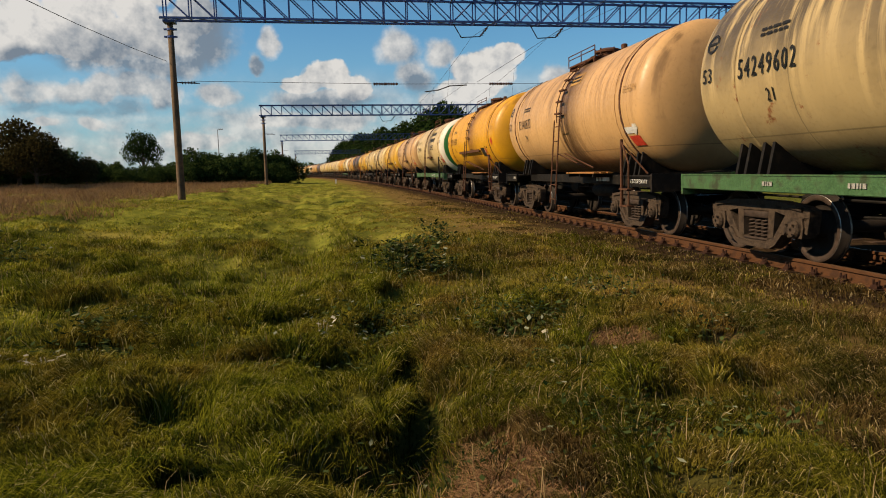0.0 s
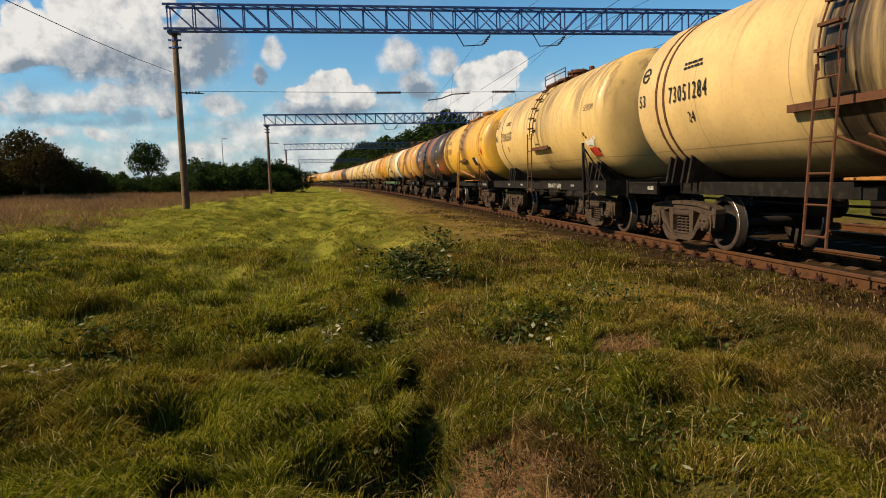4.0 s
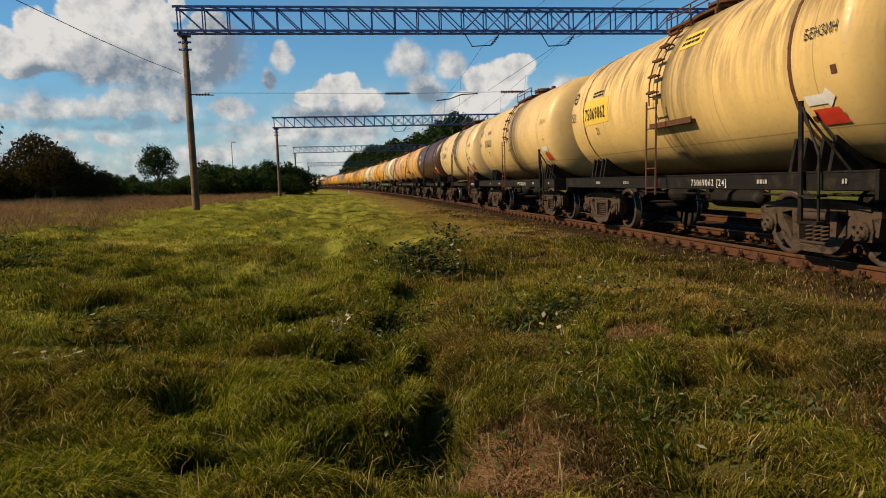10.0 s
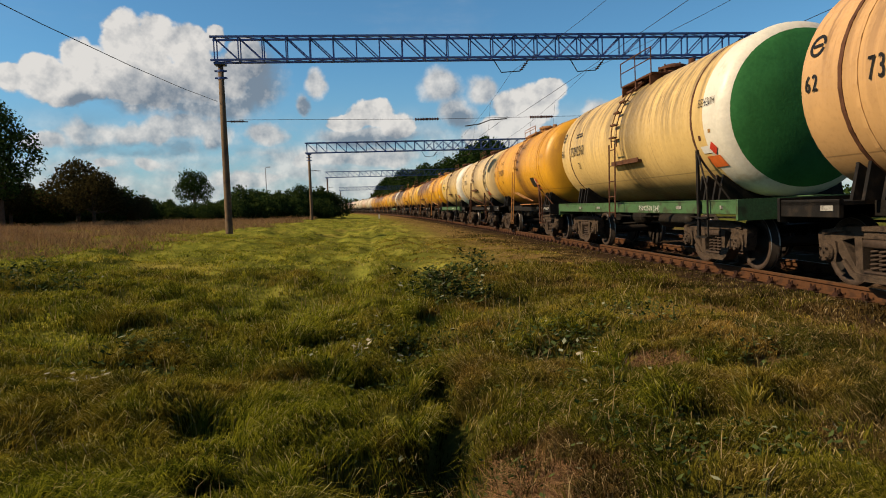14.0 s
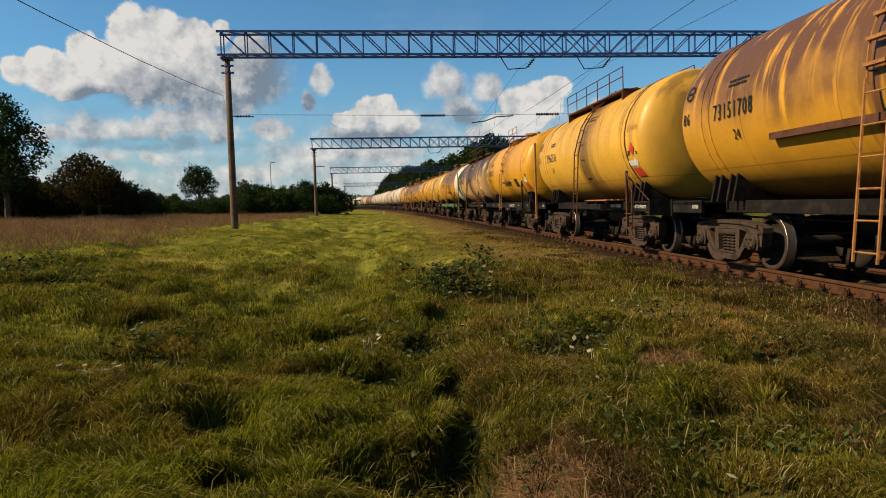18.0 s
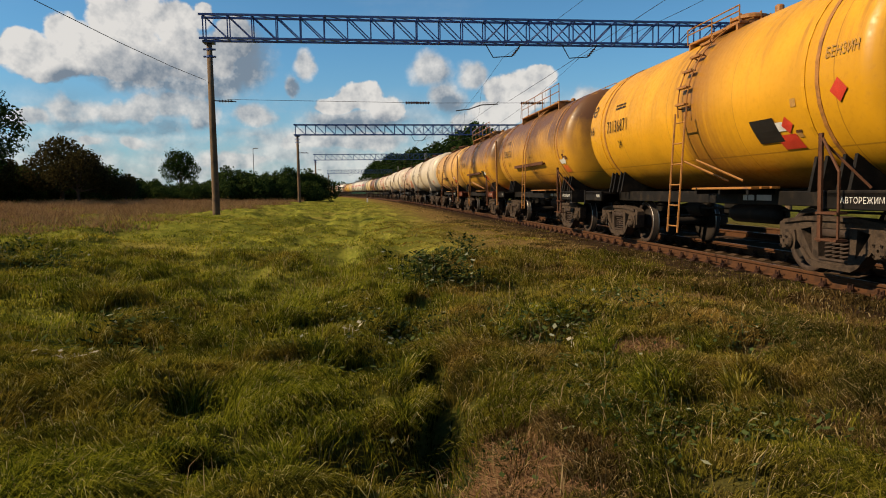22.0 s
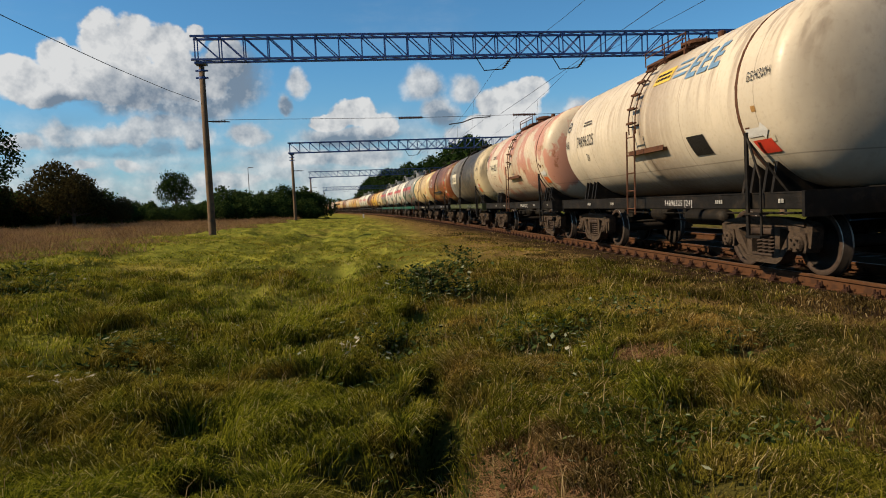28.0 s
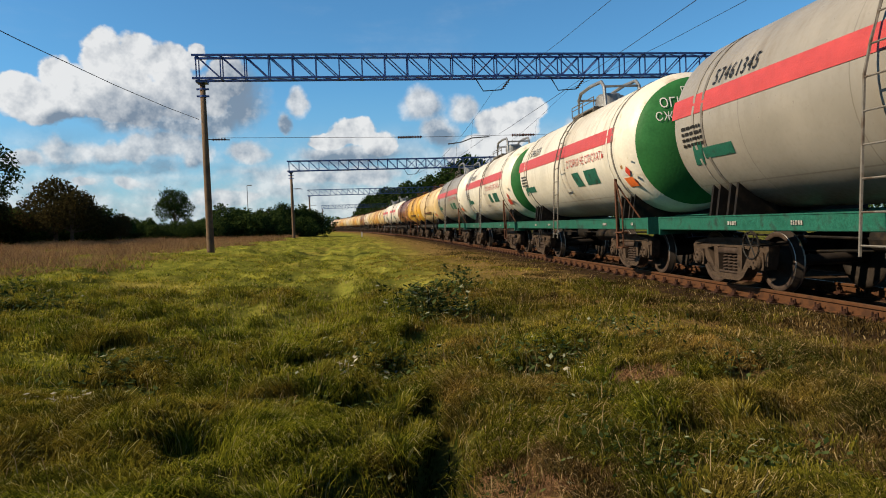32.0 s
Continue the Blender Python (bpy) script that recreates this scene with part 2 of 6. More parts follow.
def tank_paint(name, colour, grime=(0.10, 0.065, 0.035), mid=0.4, drips=0.3, rust=0.0, rust_col=(0.30, 0.09, 0.03), patch=0.0, patch_col=(0.6, 0.5, 0.35), rough=0.42, front=None, rear=None, soft=False):
    """Weathered tank paint: a spill round the hatch, drips down the side, rust blooms and repainted patches."""
    m, k = material(name)
    colour, grime, patch_col, rust_col, front, rear = (c and darkened(c) for c in (colour, grime, patch_col, rust_col, front, rear))
    p = k.n("ShaderNodeTexCoord").outputs["Object"]
    rnd = k.n("ShaderNodeObjectInfo").outputs["Random"]
    p2 = k.n("ShaderNodeVectorMath", op="ADD", ins={0: p, 1: k.n("ShaderNodeCombineXYZ", ins={0: k.m("MULTIPLY", rnd, 91.0), 1: k.m("MULTIPLY", rnd, 23.0), 2: 0.0}).outputs[0]}).outputs[0]
    x, y, z = k.xyz(p)
    big, fine = k.noise(p2, 0.9, 5), k.noise(p2, 14.0, 4)
    col = k.mix(k.ramp(big, 0.35, 0.68), tuple(c * 0.86 for c in colour), tuple(min(1, c * 1.06) for c in colour))
    col = k.mix(k.m("MULTIPLY", k.ramp(fine, 0.5, 0.8), 0.16), col, grime)
    streak = k.noise(p2, 1.0, 4, 0.6, (5.5, 1.2, 0.45))
    thin = k.noise(p2, 1.0, 3, 0.6, (9.0, 2.5, 0.5))
    edge = k.m("ADD", x, k.m("MULTIPLY", k.m("SUBTRACT", streak, 0.5), 1.2))
    if front:
        col = k.mix(k.ramp(edge, 3.6, 3.9), col, front)
    if rear:
        col = k.mix(k.ramp(edge, -4.0, -2.3, 1.0, 0.0), col, rear)
    if patch:
        pn = k.noise(p2, 1.0, 4, 0.5, (0.5, 0.45, 0.4)) if soft else k.noise(p2, 1.0, 5, 0.62, (1.1, 0.8, 0.6))
        col = k.mix(k.m("MULTIPLY", k.ramp(pn, 0.46 if soft else 0.505, 0.64 if soft else 0.55), patch), col, patch_col)
    # drips start on top and fade downwards
    top = k.ramp(k.m("ADD", z, k.m("MULTIPLY", k.m("SUBTRACT", big, 0.5), 2.6)), 2.0, 3.7)
    dr = k.m("MULTIPLY", k.ramp(k.m("ADD", streak, k.m("MULTIPLY", thin, 0.35)), 0.80 - 0.28 * drips, 0.96 - 0.22 * drips), top)
    col = k.mix(k.m("MULTIPLY", dr, drips, clamp=True), col, grime)
    # the spill under the hatch
    wash = k.m("ADD", x, k.m("MULTIPLY", k.m("SUBTRACT", k.m("ADD", streak, k.m("MULTIPLY", thin, 0.4)), 0.7), 2.4))
    wide = k.m("MULTIPLY", k.ramp(edge, -0.15, 0.45), k.ramp(wash, 0.6, 2.1, 1.0, 0.0))
    wide = k.m("MULTIPLY", wide, k.ramp(k.m("ADD", streak, k.m("MULTIPLY", rnd, 0.25)), 0.36, 0.66, 0.25, 1.0))
    col = k.mix(k.m("MULTIPLY", wide, mid, clamp=True), col, grime)
    # road dirt low down, deepened in colour for the shade under the belly
    low = k.m("MULTIPLY", k.ramp(k.m("ADD", z, k.m("MULTIPLY", big, 0.5)), 1.5, 2.05, 1.0, 0.0), 0.75)
    col = k.mix(low, col, tuple(c * 0.25 + g * 0.6 for c, g in zip(colour, grime)))
    if rust:
        rn = k.noise(p2, 1.0, 6, 0.7, (1.5, 1.6, 1.1))
        rmask = k.m("MULTIPLY", k.ramp(k.m("ADD", rn, k.m("MULTIPLY", fine, 0.25)), 0.74 - 0.22 * rust, 0.82 - 0.16 * rust), 0.92)
        col = k.mix(rmask, col, k.mix(k.ramp(fine, 0.3, 0.7), tuple(c * 0.5 for c in rust_col), rust_col))
    # weld seams round the shell and along it
    ring = k.ramp(k.m("PINGPONG", k.m("ADD", x, 0.35), 1.18), 0.004, 0.014, 1.0, 0.0)
    seam = k.m("MAXIMUM", ring, k.ramp(k.m("ABSOLUTE", k.m("SUBTRACT", z, 1.78)), 0.004, 0.014, 1.0, 0.0))
    col = k.mix(k.m("MULTIPLY", seam, 0.45), col, tuple(c * 0.5 for c in grime))
    dent = k.m("ADD", k.noise(p2, 1.3, 2), k.m("MULTIPLY", fine, 0.05))
    finish(k, col, k.ramp(fine, 0.2, 0.8, rough - 0.1, rough + 0.14), 0.0, dent, 0.02, 0.5, 0.3)
    return m


def leaf_stuff(name, lo, hi, rough=0.6, trans=0.25, patch=None, pale=None, deep=None):
    """Blades or leaves: colour by piece and by place; a few pieces pale: withered grass, lit weed leaves."""
    m, k = material(name)
    lo, hi, pale, deep = (c and darkened(c, 0.78) for c in (lo, hi, pale, deep))
    patch = patch and [darkened(c, 0.78) for c in patch]
    geo = k.n("ShaderNodeNewGeometry")
    rnd = geo.outputs["Random Per Island"]
    p = geo.outputs["Position"]
    mixed = k.ramp(rnd, 0.1, 0.85)
    col = k.mix(mixed, lo, hi)
    if patch:
        big = k.m("ADD", k.m("MULTIPLY", k.noise(p, 0.5, 4, 0.6), 0.65), k.m("MULTIPLY", k.noise(p, 2.2, 3), 0.35))
        col = k.mix(k.ramp(big, 0.44, 0.64), col, k.mix(mixed, patch[0], patch[1]))
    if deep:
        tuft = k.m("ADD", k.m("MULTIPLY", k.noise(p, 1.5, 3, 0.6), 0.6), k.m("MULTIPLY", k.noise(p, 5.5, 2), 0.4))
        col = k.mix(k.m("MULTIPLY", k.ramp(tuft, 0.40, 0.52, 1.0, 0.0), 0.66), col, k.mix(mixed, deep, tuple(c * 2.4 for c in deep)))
    if pale:
        col = k.mix(k.m("GREATER_THAN", rnd, 0.93), col, pale)
    b = k.n("ShaderNodeBsdfDiffuse", ins={0: col, 1: rough})
    t = k.n("ShaderNodeBsdfTranslucent", ins={0: col})
    s = k.n("ShaderNodeMixShader", ins={0: trans, 1: b.outputs[0], 2: t.outputs[0]})
    k.n("ShaderNodeOutputMaterial", ins={0: s.outputs[0]})
    return m


M_RAIL = plain("rusty_rail", (0.10, 0.042, 0.017), 0.8, 0.0, 0.3, 5, (0.05, 0.023, 0.012), 0.5)
M_RAILTOP = plain("worn_rail_head", (0.14, 0.075, 0.04), 0.6, 0.2, 0.2, 9)
M_SLEEPER = plain("dusty_concrete", (0.085, 0.05, 0.028), 0.9, 0, 0.35, 4, (0.035, 0.02, 0.012), 0.6, 0.01)
M_CLIP = plain("rusty_fastener", (0.05, 0.022, 0.014), 0.8, 0.2, 0.4, 20)
M_FRAME = plain("black_frame_paint", (0.0125, 0.0105, 0.009), 0.65, 0, 0.4, 5, (0.035, 0.025, 0.017), 0.4)
M_FRAMEG = plain("green_frame_paint", (0.07, 0.15, 0.062), 0.55, 0, 0.35, 4, (0.045, 0.045, 0.028), 0.55)
M_FRAMEO = plain("olive_frame_paint", (0.075, 0.085, 0.035), 0.6, 0, 0.35, 4, (0.03, 0.03, 0.02), 0.55)
M_FRAMET = plain("teal_frame_paint", (0.02, 0.125, 0.085), 0.55, 0, 0.35, 4, (0.02, 0.035, 0.027), 0.5)
M_FRAMER = plain("red_brown_frame_paint", (0.20, 0.055, 0.03), 0.55, 0, 0.3, 4, (0.06, 0.03, 0.02), 0.4)
M_BOGIE = plain("dusty_cast_steel", (0.085, 0.058, 0.040), 0.9, 0.0, 0.5, 6, (0.02, 0.014, 0.011), 0.55, 0.012)
M_SPRING = plain("spring_steel", (0.06, 0.04, 0.03), 0.7, 0.0, 0.4, 12)
M_WHEEL = plain("wheel_steel", (0.030, 0.023, 0.019), 0.7, 0.0, 0.35, 7, (0.014, 0.011, 0.009), 0.4)
M_TREAD = plain("bright_tread", (0.42, 0.39, 0.36), 0.38, 0.95, 0.1, 9)
M_STEEL = plain("grey_steel", (0.33, 0.33, 0.33), 0.45, 0.6, 0.25, 8)
M_LSTEEL = plain("dull_grey_painted_steel", (0.20, 0.185, 0.165), 0.6, 0.1, 0.3, 6, (0.09, 0.06, 0.04), 0.5)
M_BLUE = plain("blue_grey_truss_paint", (0.06, 0.115, 0.34), 0.5, 0.1, 0.3, 3, (0.05, 0.045, 0.05), 0.3)
M_POLE = plain("weathered_concrete", (0.19, 0.125, 0.075), 0.9, 0, 0.35, 1.5, (0.085, 0.06, 0.042), 0.55, 0.01)
M_PORC = plain("brown_porcelain", (0.07, 0.03, 0.02), 0.25)
M_WIRE = plain("copper_wire", (0.05, 0.045, 0.04), 0.5, 0.4)
M_WHITE = plain("white_marking_paint", (0.72, 0.70, 0.66), 0.55, 0, 0.12, 9)
M_STENCIL = plain("worn_white_stencil", (0.42, 0.40, 0.36), 0.6, 0, 0.4, 14, (0.08, 0.07, 0.06), 0.6)
M_FADED = plain("faded_brown_stencil", (0.40, 0.21, 0.055), 0.6, 0, 0.3, 5, (0.55, 0.30, 0.08), 0.5)
M_BLACK = plain("black_marking_paint", (0.02, 0.018, 0.016), 0.5, 0, 0.3, 9)
M_YELLOW = plain("yellow_marking_paint", (0.75, 0.50, 0.06), 0.5, 0, 0.15, 9)
M_BEIGE = plain("beige_marking_paint", (0.70, 0.62, 0.46), 0.5, 0, 0.15, 9)
M_RED = plain("red_placard", (0.62, 0.05, 0.025), 0.45, 0, 0.2, 7)
M_ORANGE = plain("orange_placard", (0.75, 0.16, 0.03), 0.45, 0, 0.2, 7)
M_STRIPE = plain("red_stripe_paint", (0.50, 0.06, 0.055), 0.45, 0, 0.15, 5)
M_GREEN = plain("green_head_paint", (0.035, 0.16, 0.045), 0.45, 0, 0.2, 2)
M_TEAL = plain("teal_head_paint", (0.02, 0.10, 0.085), 0.4, 0, 0.2, 2)
M_CREAMW = plain("white_head_paint", (0.78, 0.73, 0.62), 0.45, 0, 0.12, 2, (0.5, 0.4, 0.28), 0.25)
M_SKYBLUE = plain("blue_logo_paint", (0.16, 0.28, 0.42), 0.5, 0, 0.2, 6)
M_RUSTY = plain("rust_brown_steel", (0.12, 0.052, 0.028), 0.75, 0.1, 0.4, 6, (0.09, 0.04, 0.025), 0.4)
M_YSTEEL = plain("ochre_painted_steel", (0.42, 0.18, 0.04), 0.5, 0, 0.3, 6, (0.2, 0.09, 0.04), 0.4)
M_BARK = plain("bark", (0.09, 0.065, 0.045), 0.9, 0, 0.4, 3, None, 0, 0.03)
M_LEAF = leaf_stuff("tree_leaves", (0.012, 0.026, 0.008), (0.045, 0.075, 0.018))
M_LEAF2 = leaf_stuff("russet_leaves", (0.035, 0.03, 0.012), (0.075, 0.06, 0.022))
M_LEAF3 = leaf_stuff("bush_leaves", (0.018, 0.035, 0.010), (0.065, 0.095, 0.025))
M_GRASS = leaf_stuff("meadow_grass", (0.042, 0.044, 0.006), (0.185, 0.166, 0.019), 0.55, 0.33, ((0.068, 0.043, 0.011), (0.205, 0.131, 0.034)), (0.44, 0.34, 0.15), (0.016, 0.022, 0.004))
# lighter copy of the meadow grass, with sun on its tops coloured in
M_GRASS2 = leaf_stuff("short_lit_meadow_grass", (0.12, 0.105, 0.016), (0.37, 0.305, 0.042), 0.55, 0.36, ((0.17, 0.105, 0.024), (0.43, 0.275, 0.06)), (0.46, 0.36, 0.16), (0.03, 0.04, 0.006))
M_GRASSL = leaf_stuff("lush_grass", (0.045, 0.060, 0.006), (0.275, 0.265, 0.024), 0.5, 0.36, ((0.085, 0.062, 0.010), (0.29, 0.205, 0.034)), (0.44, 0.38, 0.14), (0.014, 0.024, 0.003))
# the lush grass again, its colour raised as for sunlit tops
M_GRASSM = leaf_stuff("short_lit_lush_grass", (0.10, 0.112, 0.012), (0.37, 0.355, 0.036), 0.5, 0.4, ((0.15, 0.125, 0.014), (0.45, 0.355, 0.05)), (0.46, 0.40, 0.15), (0.03, 0.045, 0.006))
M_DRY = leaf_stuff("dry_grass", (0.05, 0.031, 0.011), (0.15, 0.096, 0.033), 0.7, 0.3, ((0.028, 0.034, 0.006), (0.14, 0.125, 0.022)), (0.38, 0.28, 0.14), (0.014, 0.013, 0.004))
M_STRAW = leaf_stuff("straw", (0.20, 0.14, 0.06), (0.40, 0.29, 0.15), 0.8, 0.15)
M_LITTER = leaf_stuff("brown_straw_litter", (0.09, 0.045, 0.022), (0.34, 0.20, 0.10), 0.8, 0.15)
M_REED = leaf_stuff("reed_straw", (0.17, 0.10, 0.05), (0.42, 0.255, 0.125), 0.8, 0.2)
# leaf colour lowered to take in the shade of the hollows
M_WEED = leaf_stuff("shaded_weed_leaves", (0.012, 0.022, 0.004), (0.060, 0.085, 0.013), 0.5, 0.3)
M_PALE = leaf_stuff("withered_leaves", (0.45, 0.40, 0.28), (0.68, 0.62, 0.46), 0.8, 0.2)
# the pale pieces are painted highlights on single leaves
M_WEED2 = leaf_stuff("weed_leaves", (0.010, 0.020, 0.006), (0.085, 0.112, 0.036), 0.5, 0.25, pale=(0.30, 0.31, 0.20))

# ---- mesh building ----
class Geo:
    """Collects vertices and faces of one mesh."""

    def __init__(self):
        self.v, self.f, self.mi = [], [], []

    def add(self, verts, faces, slot=0):
        b = len(self.v)
        self.v += [tuple(p) for p in verts]
        self.f += [tuple(b + i for i in f) for f in faces]
        self.mi += [slot] * len(faces)
        return self

    def box(self, x0, x1, y0, y1, z0, z1, e=0.0, slot=0):
        """A block, with its long edges chamfered by e."""
        if e <= 0:
            v = [(x, y, z) for x in (x0, x1) for y in (y0, y1) for z in (z0, z1)]
            return self.add(v, [(0, 1, 3, 2), (4, 6, 7, 5), (0, 4, 5, 1), (2, 3, 7, 6), (0, 2, 6, 4), (1, 5, 7, 3)], slot)
        ring = [(y0 + e, z0), (y1 - e, z0), (y1, z0 + e), (y1, z1 - e), (y1 - e, z1), (y0 + e, z1), (y0, z1 - e), (y0, z0 + e)]
        v = [(x, *p) for x in (x0, x1) for p in ring]
        f = [(i, (i + 1) % 8, 8 + (i + 1) % 8, 8 + i) for i in range(8)]
        return self.add(v, f + [tuple(range(7, -1, -1)), tuple(range(8, 16))], slot)

    def prism(self, outline, y0, y1, slot=0):
        """An outline in x, z drawn out along y."""
        n = len(outline)
        v = [(x, y, z) for y in (y0, y1) for x, z in outline]
        f = [(i, n + i, n + (i + 1) % n, (i + 1) % n) for i in range(n)]
        return self.add(v, f + [tuple(range(n)), tuple(range(2 * n - 1, n - 1, -1))], slot)

    def tube(self, points, r, n=6, slot=0, close=False):
        pts = [Vector(p) for p in points]
        rings = []
        for i, p in enumerate(pts):
            a, b = pts[(i - 1) if (i or close) else 0], pts[(i + 1) % len(pts) if (i < len(pts) - 1 or close) else i]
            d = (b - a).normalized()
            up = Vector((0, 0, 1)) if abs(d.z) < 0.95 else Vector((1, 0, 0))
            u = d.cross(up).normalized()
            w = u.cross(d)
            rr = r[i] if isinstance(r, (list, tuple)) else r
            rings += [p + (u * math.cos(q) + w * math.sin(q)) * rr for q in (2 * math.pi * j / n for j in range(n))]
        m = len(pts)
        f = [(i * n + j, i * n + (j + 1) % n, ((i + 1) % m) * n + (j + 1) % n, ((i + 1) % m) * n + j) for i in range(m if close else m - 1) for j in range(n)]
        if not close:
            f += [tuple(range(n - 1, -1, -1)), tuple(range((m - 1) * n, m * n))]
        return self.add(rings, f, slot)

    def lathe(self, profile, n=24, axis="x", centre=(0, 0, 0), slots=None):
        """A profile of (along, radius) turned about an axis."""
        v = []
        for a, r in profile:
            for j in range(n):
                q = 2 * math.pi * j / n
                c, s = r * math.cos(q), r * math.sin(q)
                p = {"x": (a, c, s), "y": (s, a, c), "z": (c, s, a)}[axis]
                v.append((p[0] + centre[0], p[1] + centre[1], p[2] + centre[2]))
        b = len(self.v)
        self.v += v
        for i in range(len(profile) - 1):
            for j in range(n):
                self.f.append((b + i * n + j, b + i * n + (j + 1) % n, b + (i + 1) * n + (j + 1) % n, b + (i + 1) * n + j))
                self.mi.append(slots[i] if slots else 0)
        for ring, turn in ((0, -1), (len(profile) - 1, 1)):
            if profile[ring][1] > 0.02:
                face = tuple(b + ring * n + j for j in range(n))
                self.f.append(face[::turn])
                self.mi.append(0)
        return self

    def mesh(self, name, mats, smooth=False):
        me = bpy.data.meshes.new(name)
        me.from_pydata(self.v, [], self.f)
        for m in mats if isinstance(mats, (list, tuple)) else (mats,):
            me.materials.append(m)
        if any(self.mi):
            me.polygons.foreach_set("material_index", self.mi)
        if smooth:
            me.shade_smooth() if smooth is True else me.polygons.foreach_set("use_smooth", [len(f) == 4 for f in self.f])
        me.update()
        return me


def put(name, mesh, parent=None, at=(0, 0, 0), label="", turn=0.0):
    ob = new(name, mesh)
    ob.location = at
    if turn:
        ob.rotation_euler = (0, 0, turn)
    if parent:
        ob.parent = parent
    if label:
        ob["label"] = label
    return ob


def part(name, geo, mat, parent, label="", smooth=False):
    return put(name, geo.mesh(name, mat, smooth), parent, label=label)


def empty(name, m=None):
    ob = new(name)
    ob.empty_display_size = 0.3
    if m is not None:
        ob.matrix_basis = m
    return ob


# ---- the line of the track ----
GAUGE, RAIL_Z = 1.52, 0.28
PSI, CURVE = 0.1115, 0.00054  # heading to the left of +y, and how it grows per metre
HALF = GAUGE / 2 + 0.035
START = Vector((5.43 + HALF * math.cos(PSI), 9.53 + HALF * math.sin(PSI), 0))
RAD = 1 / CURVE
HUB = START + Vector((-math.cos(PSI), -math.sin(PSI), 0)) * RAD


def heading(s):
    return PSI + CURVE * s


def along(s, lat=0.0, z=0.0):
    """A place s metres along the track and lat metres to the left of its middle."""
    a = heading(s)
    return Vector((HUB.x + (RAD - lat) * math.cos(a), HUB.y + (RAD - lat) * math.sin(a), z))


def lateral(x, y):
    return RAD - np.hypot(x - HUB.x, y - HUB.y)


def station(x, y):
    return (np.arctan2(y - HUB.y, x - HUB.x) - PSI) * RAD


def smooth(a, b, x):
    t = np.clip((x - a) / (b - a), 0, 1)
    return t * t * (3 - 2 * t)


def value_noise(x, y, cell, seed):
    """Smooth random heights between 0 and 1 on a grid of that cell."""
    gx, gy = np.floor(x / cell), np.floor(y / cell)
    fx, fy = x / cell - gx, y / cell - gy
    fx, fy = fx * fx * (3 - 2 * fx), fy * fy * (3 - 2 * fy)

    def corner(i, j):
        q = np.sin((gx + i) * 127.1 + (gy + j) * 311.7 + seed * 74.7) * 43758.5453
        return q - np.floor(q)

    return (corner(0, 0) * (1 - fx) + corner(1, 0) * fx) * (1 - fy) + (corner(0, 1) * (1 - fx) + corner(1, 1) * fx) * fy


def hummock(x, y):
    return 0.55 * value_noise(x + 0.3 * y, y, 0.95, 1.0) + 0.3 * value_noise(x, y, 0.42, 2.0) + 0.15 * value_noise(x, y, 0.2, 3.0)


def ground_z(x, y):
    """Height of the meadow: flat by the rails, rising gently away from them, with small humps."""
    x, y = np.asarray(x, float), np.asarray(y, float)
    lat = lateral(x, y)
    z = 0.065 + 0.05 * smooth(0.95, 1.25, np.abs(lat)) * (1 - smooth(2.6, 3.0, -lat)) + 0.38 * smooth(8.0, 16.0, lat) + 0.42 * smooth(16.0, 45.0, lat)
    off = smooth(2.2, 4.0, np.abs(lat)) * (1 - smooth(40, 110, np.abs(y)))
    hump = (hummock(x, y) - 0.5) * 0.34
    hump = hump + (value_noise(lat + 0.4 * np.sin(station(x, y) * 0.3), station(x, y) * 0.22, 0.85, 12.0) - 0.5) * 0.24 * smooth(7, 12, y) * (1 - smooth(30, 70, y)) * smooth(3.5, 5.5, lat)
    rut = 0.0
    for c in (9.3, 7.75):  # wheel ruts of a field path beside the line
        rut = rut - 0.07 * np.exp(-((lat - c - 0.15 * np.sin(station(x, y) * 0.21)) / 0.25) ** 2) * smooth(9, 14, y)
    for cx, cy, rx, ry, d in HOLLOWS:
        rut = rut - d * np.exp(-(((x - cx) / rx) ** 2 + ((y - cy) / ry) ** 2))
    return z + (hump + rut) * off


# hollows in the turf: place, half widths, depth
HOLLOWS = ((-0.12, 3.72, 0.36, 0.42, 0.55), (-0.5, 3.75, 0.30, 0.36, 0.42), (-0.12, 4.4, 0.16, 0.4, 0.30), (-0.2, 5.2, 0.14, 0.4, 0.24), (-1.32, 7.05, 0.42, 0.30, 0.40), (-0.75, 5.8, 0.40, 0.26, 0.36),
           (-1.33, 5.7, 0.30, 0.24, 0.34), (-0.52, 6.9, 0.26, 0.5, 0.32), (-3.15, 6.05, 0.50, 0.24, 0.36), (-2.5, 5.35, 0.2, 0.18, 0.24), (-2.05, 5.2, 0.16, 0.16, 0.2), (-4.37, 10.3, 0.5, 0.3, 0.28), (-3.62, 8.1, 0.55, 0.3, 0.28),
           (1.45, 5.65, 0.28, 0.18, 0.2), (1.4, 7.3, 0.4, 0.24, 0.26), (2.63, 5.95, 0.34, 0.2, 0.26), (0.81, 6.3, 0.34, 0.24, 0.22), (-0.4, 8.6, 0.22, 0.5, 0.26), (-1.7, 4.3, 0.24, 0.2, 0.22), (-1.3, 3.4, 0.2, 0.2, 0.2),
           (1.6, 4.4, 0.26, 0.2, 0.2), (2.2, 4.55, 0.22, 0.16, 0.2), (-6.5, 10.3, 0.5, 0.3, 0.26), (-2.3, 9.3, 0.5, 0.25, 0.2), (-5.6, 8.3, 0.5, 0.25, 0.2))

# ---- tank wagons: x forward, y left, z up from the rail head ----
CACHE = {}


def cached(key, make):
    if key not in CACHE:
        CACHE[key] = make()
    return CACHE[key]


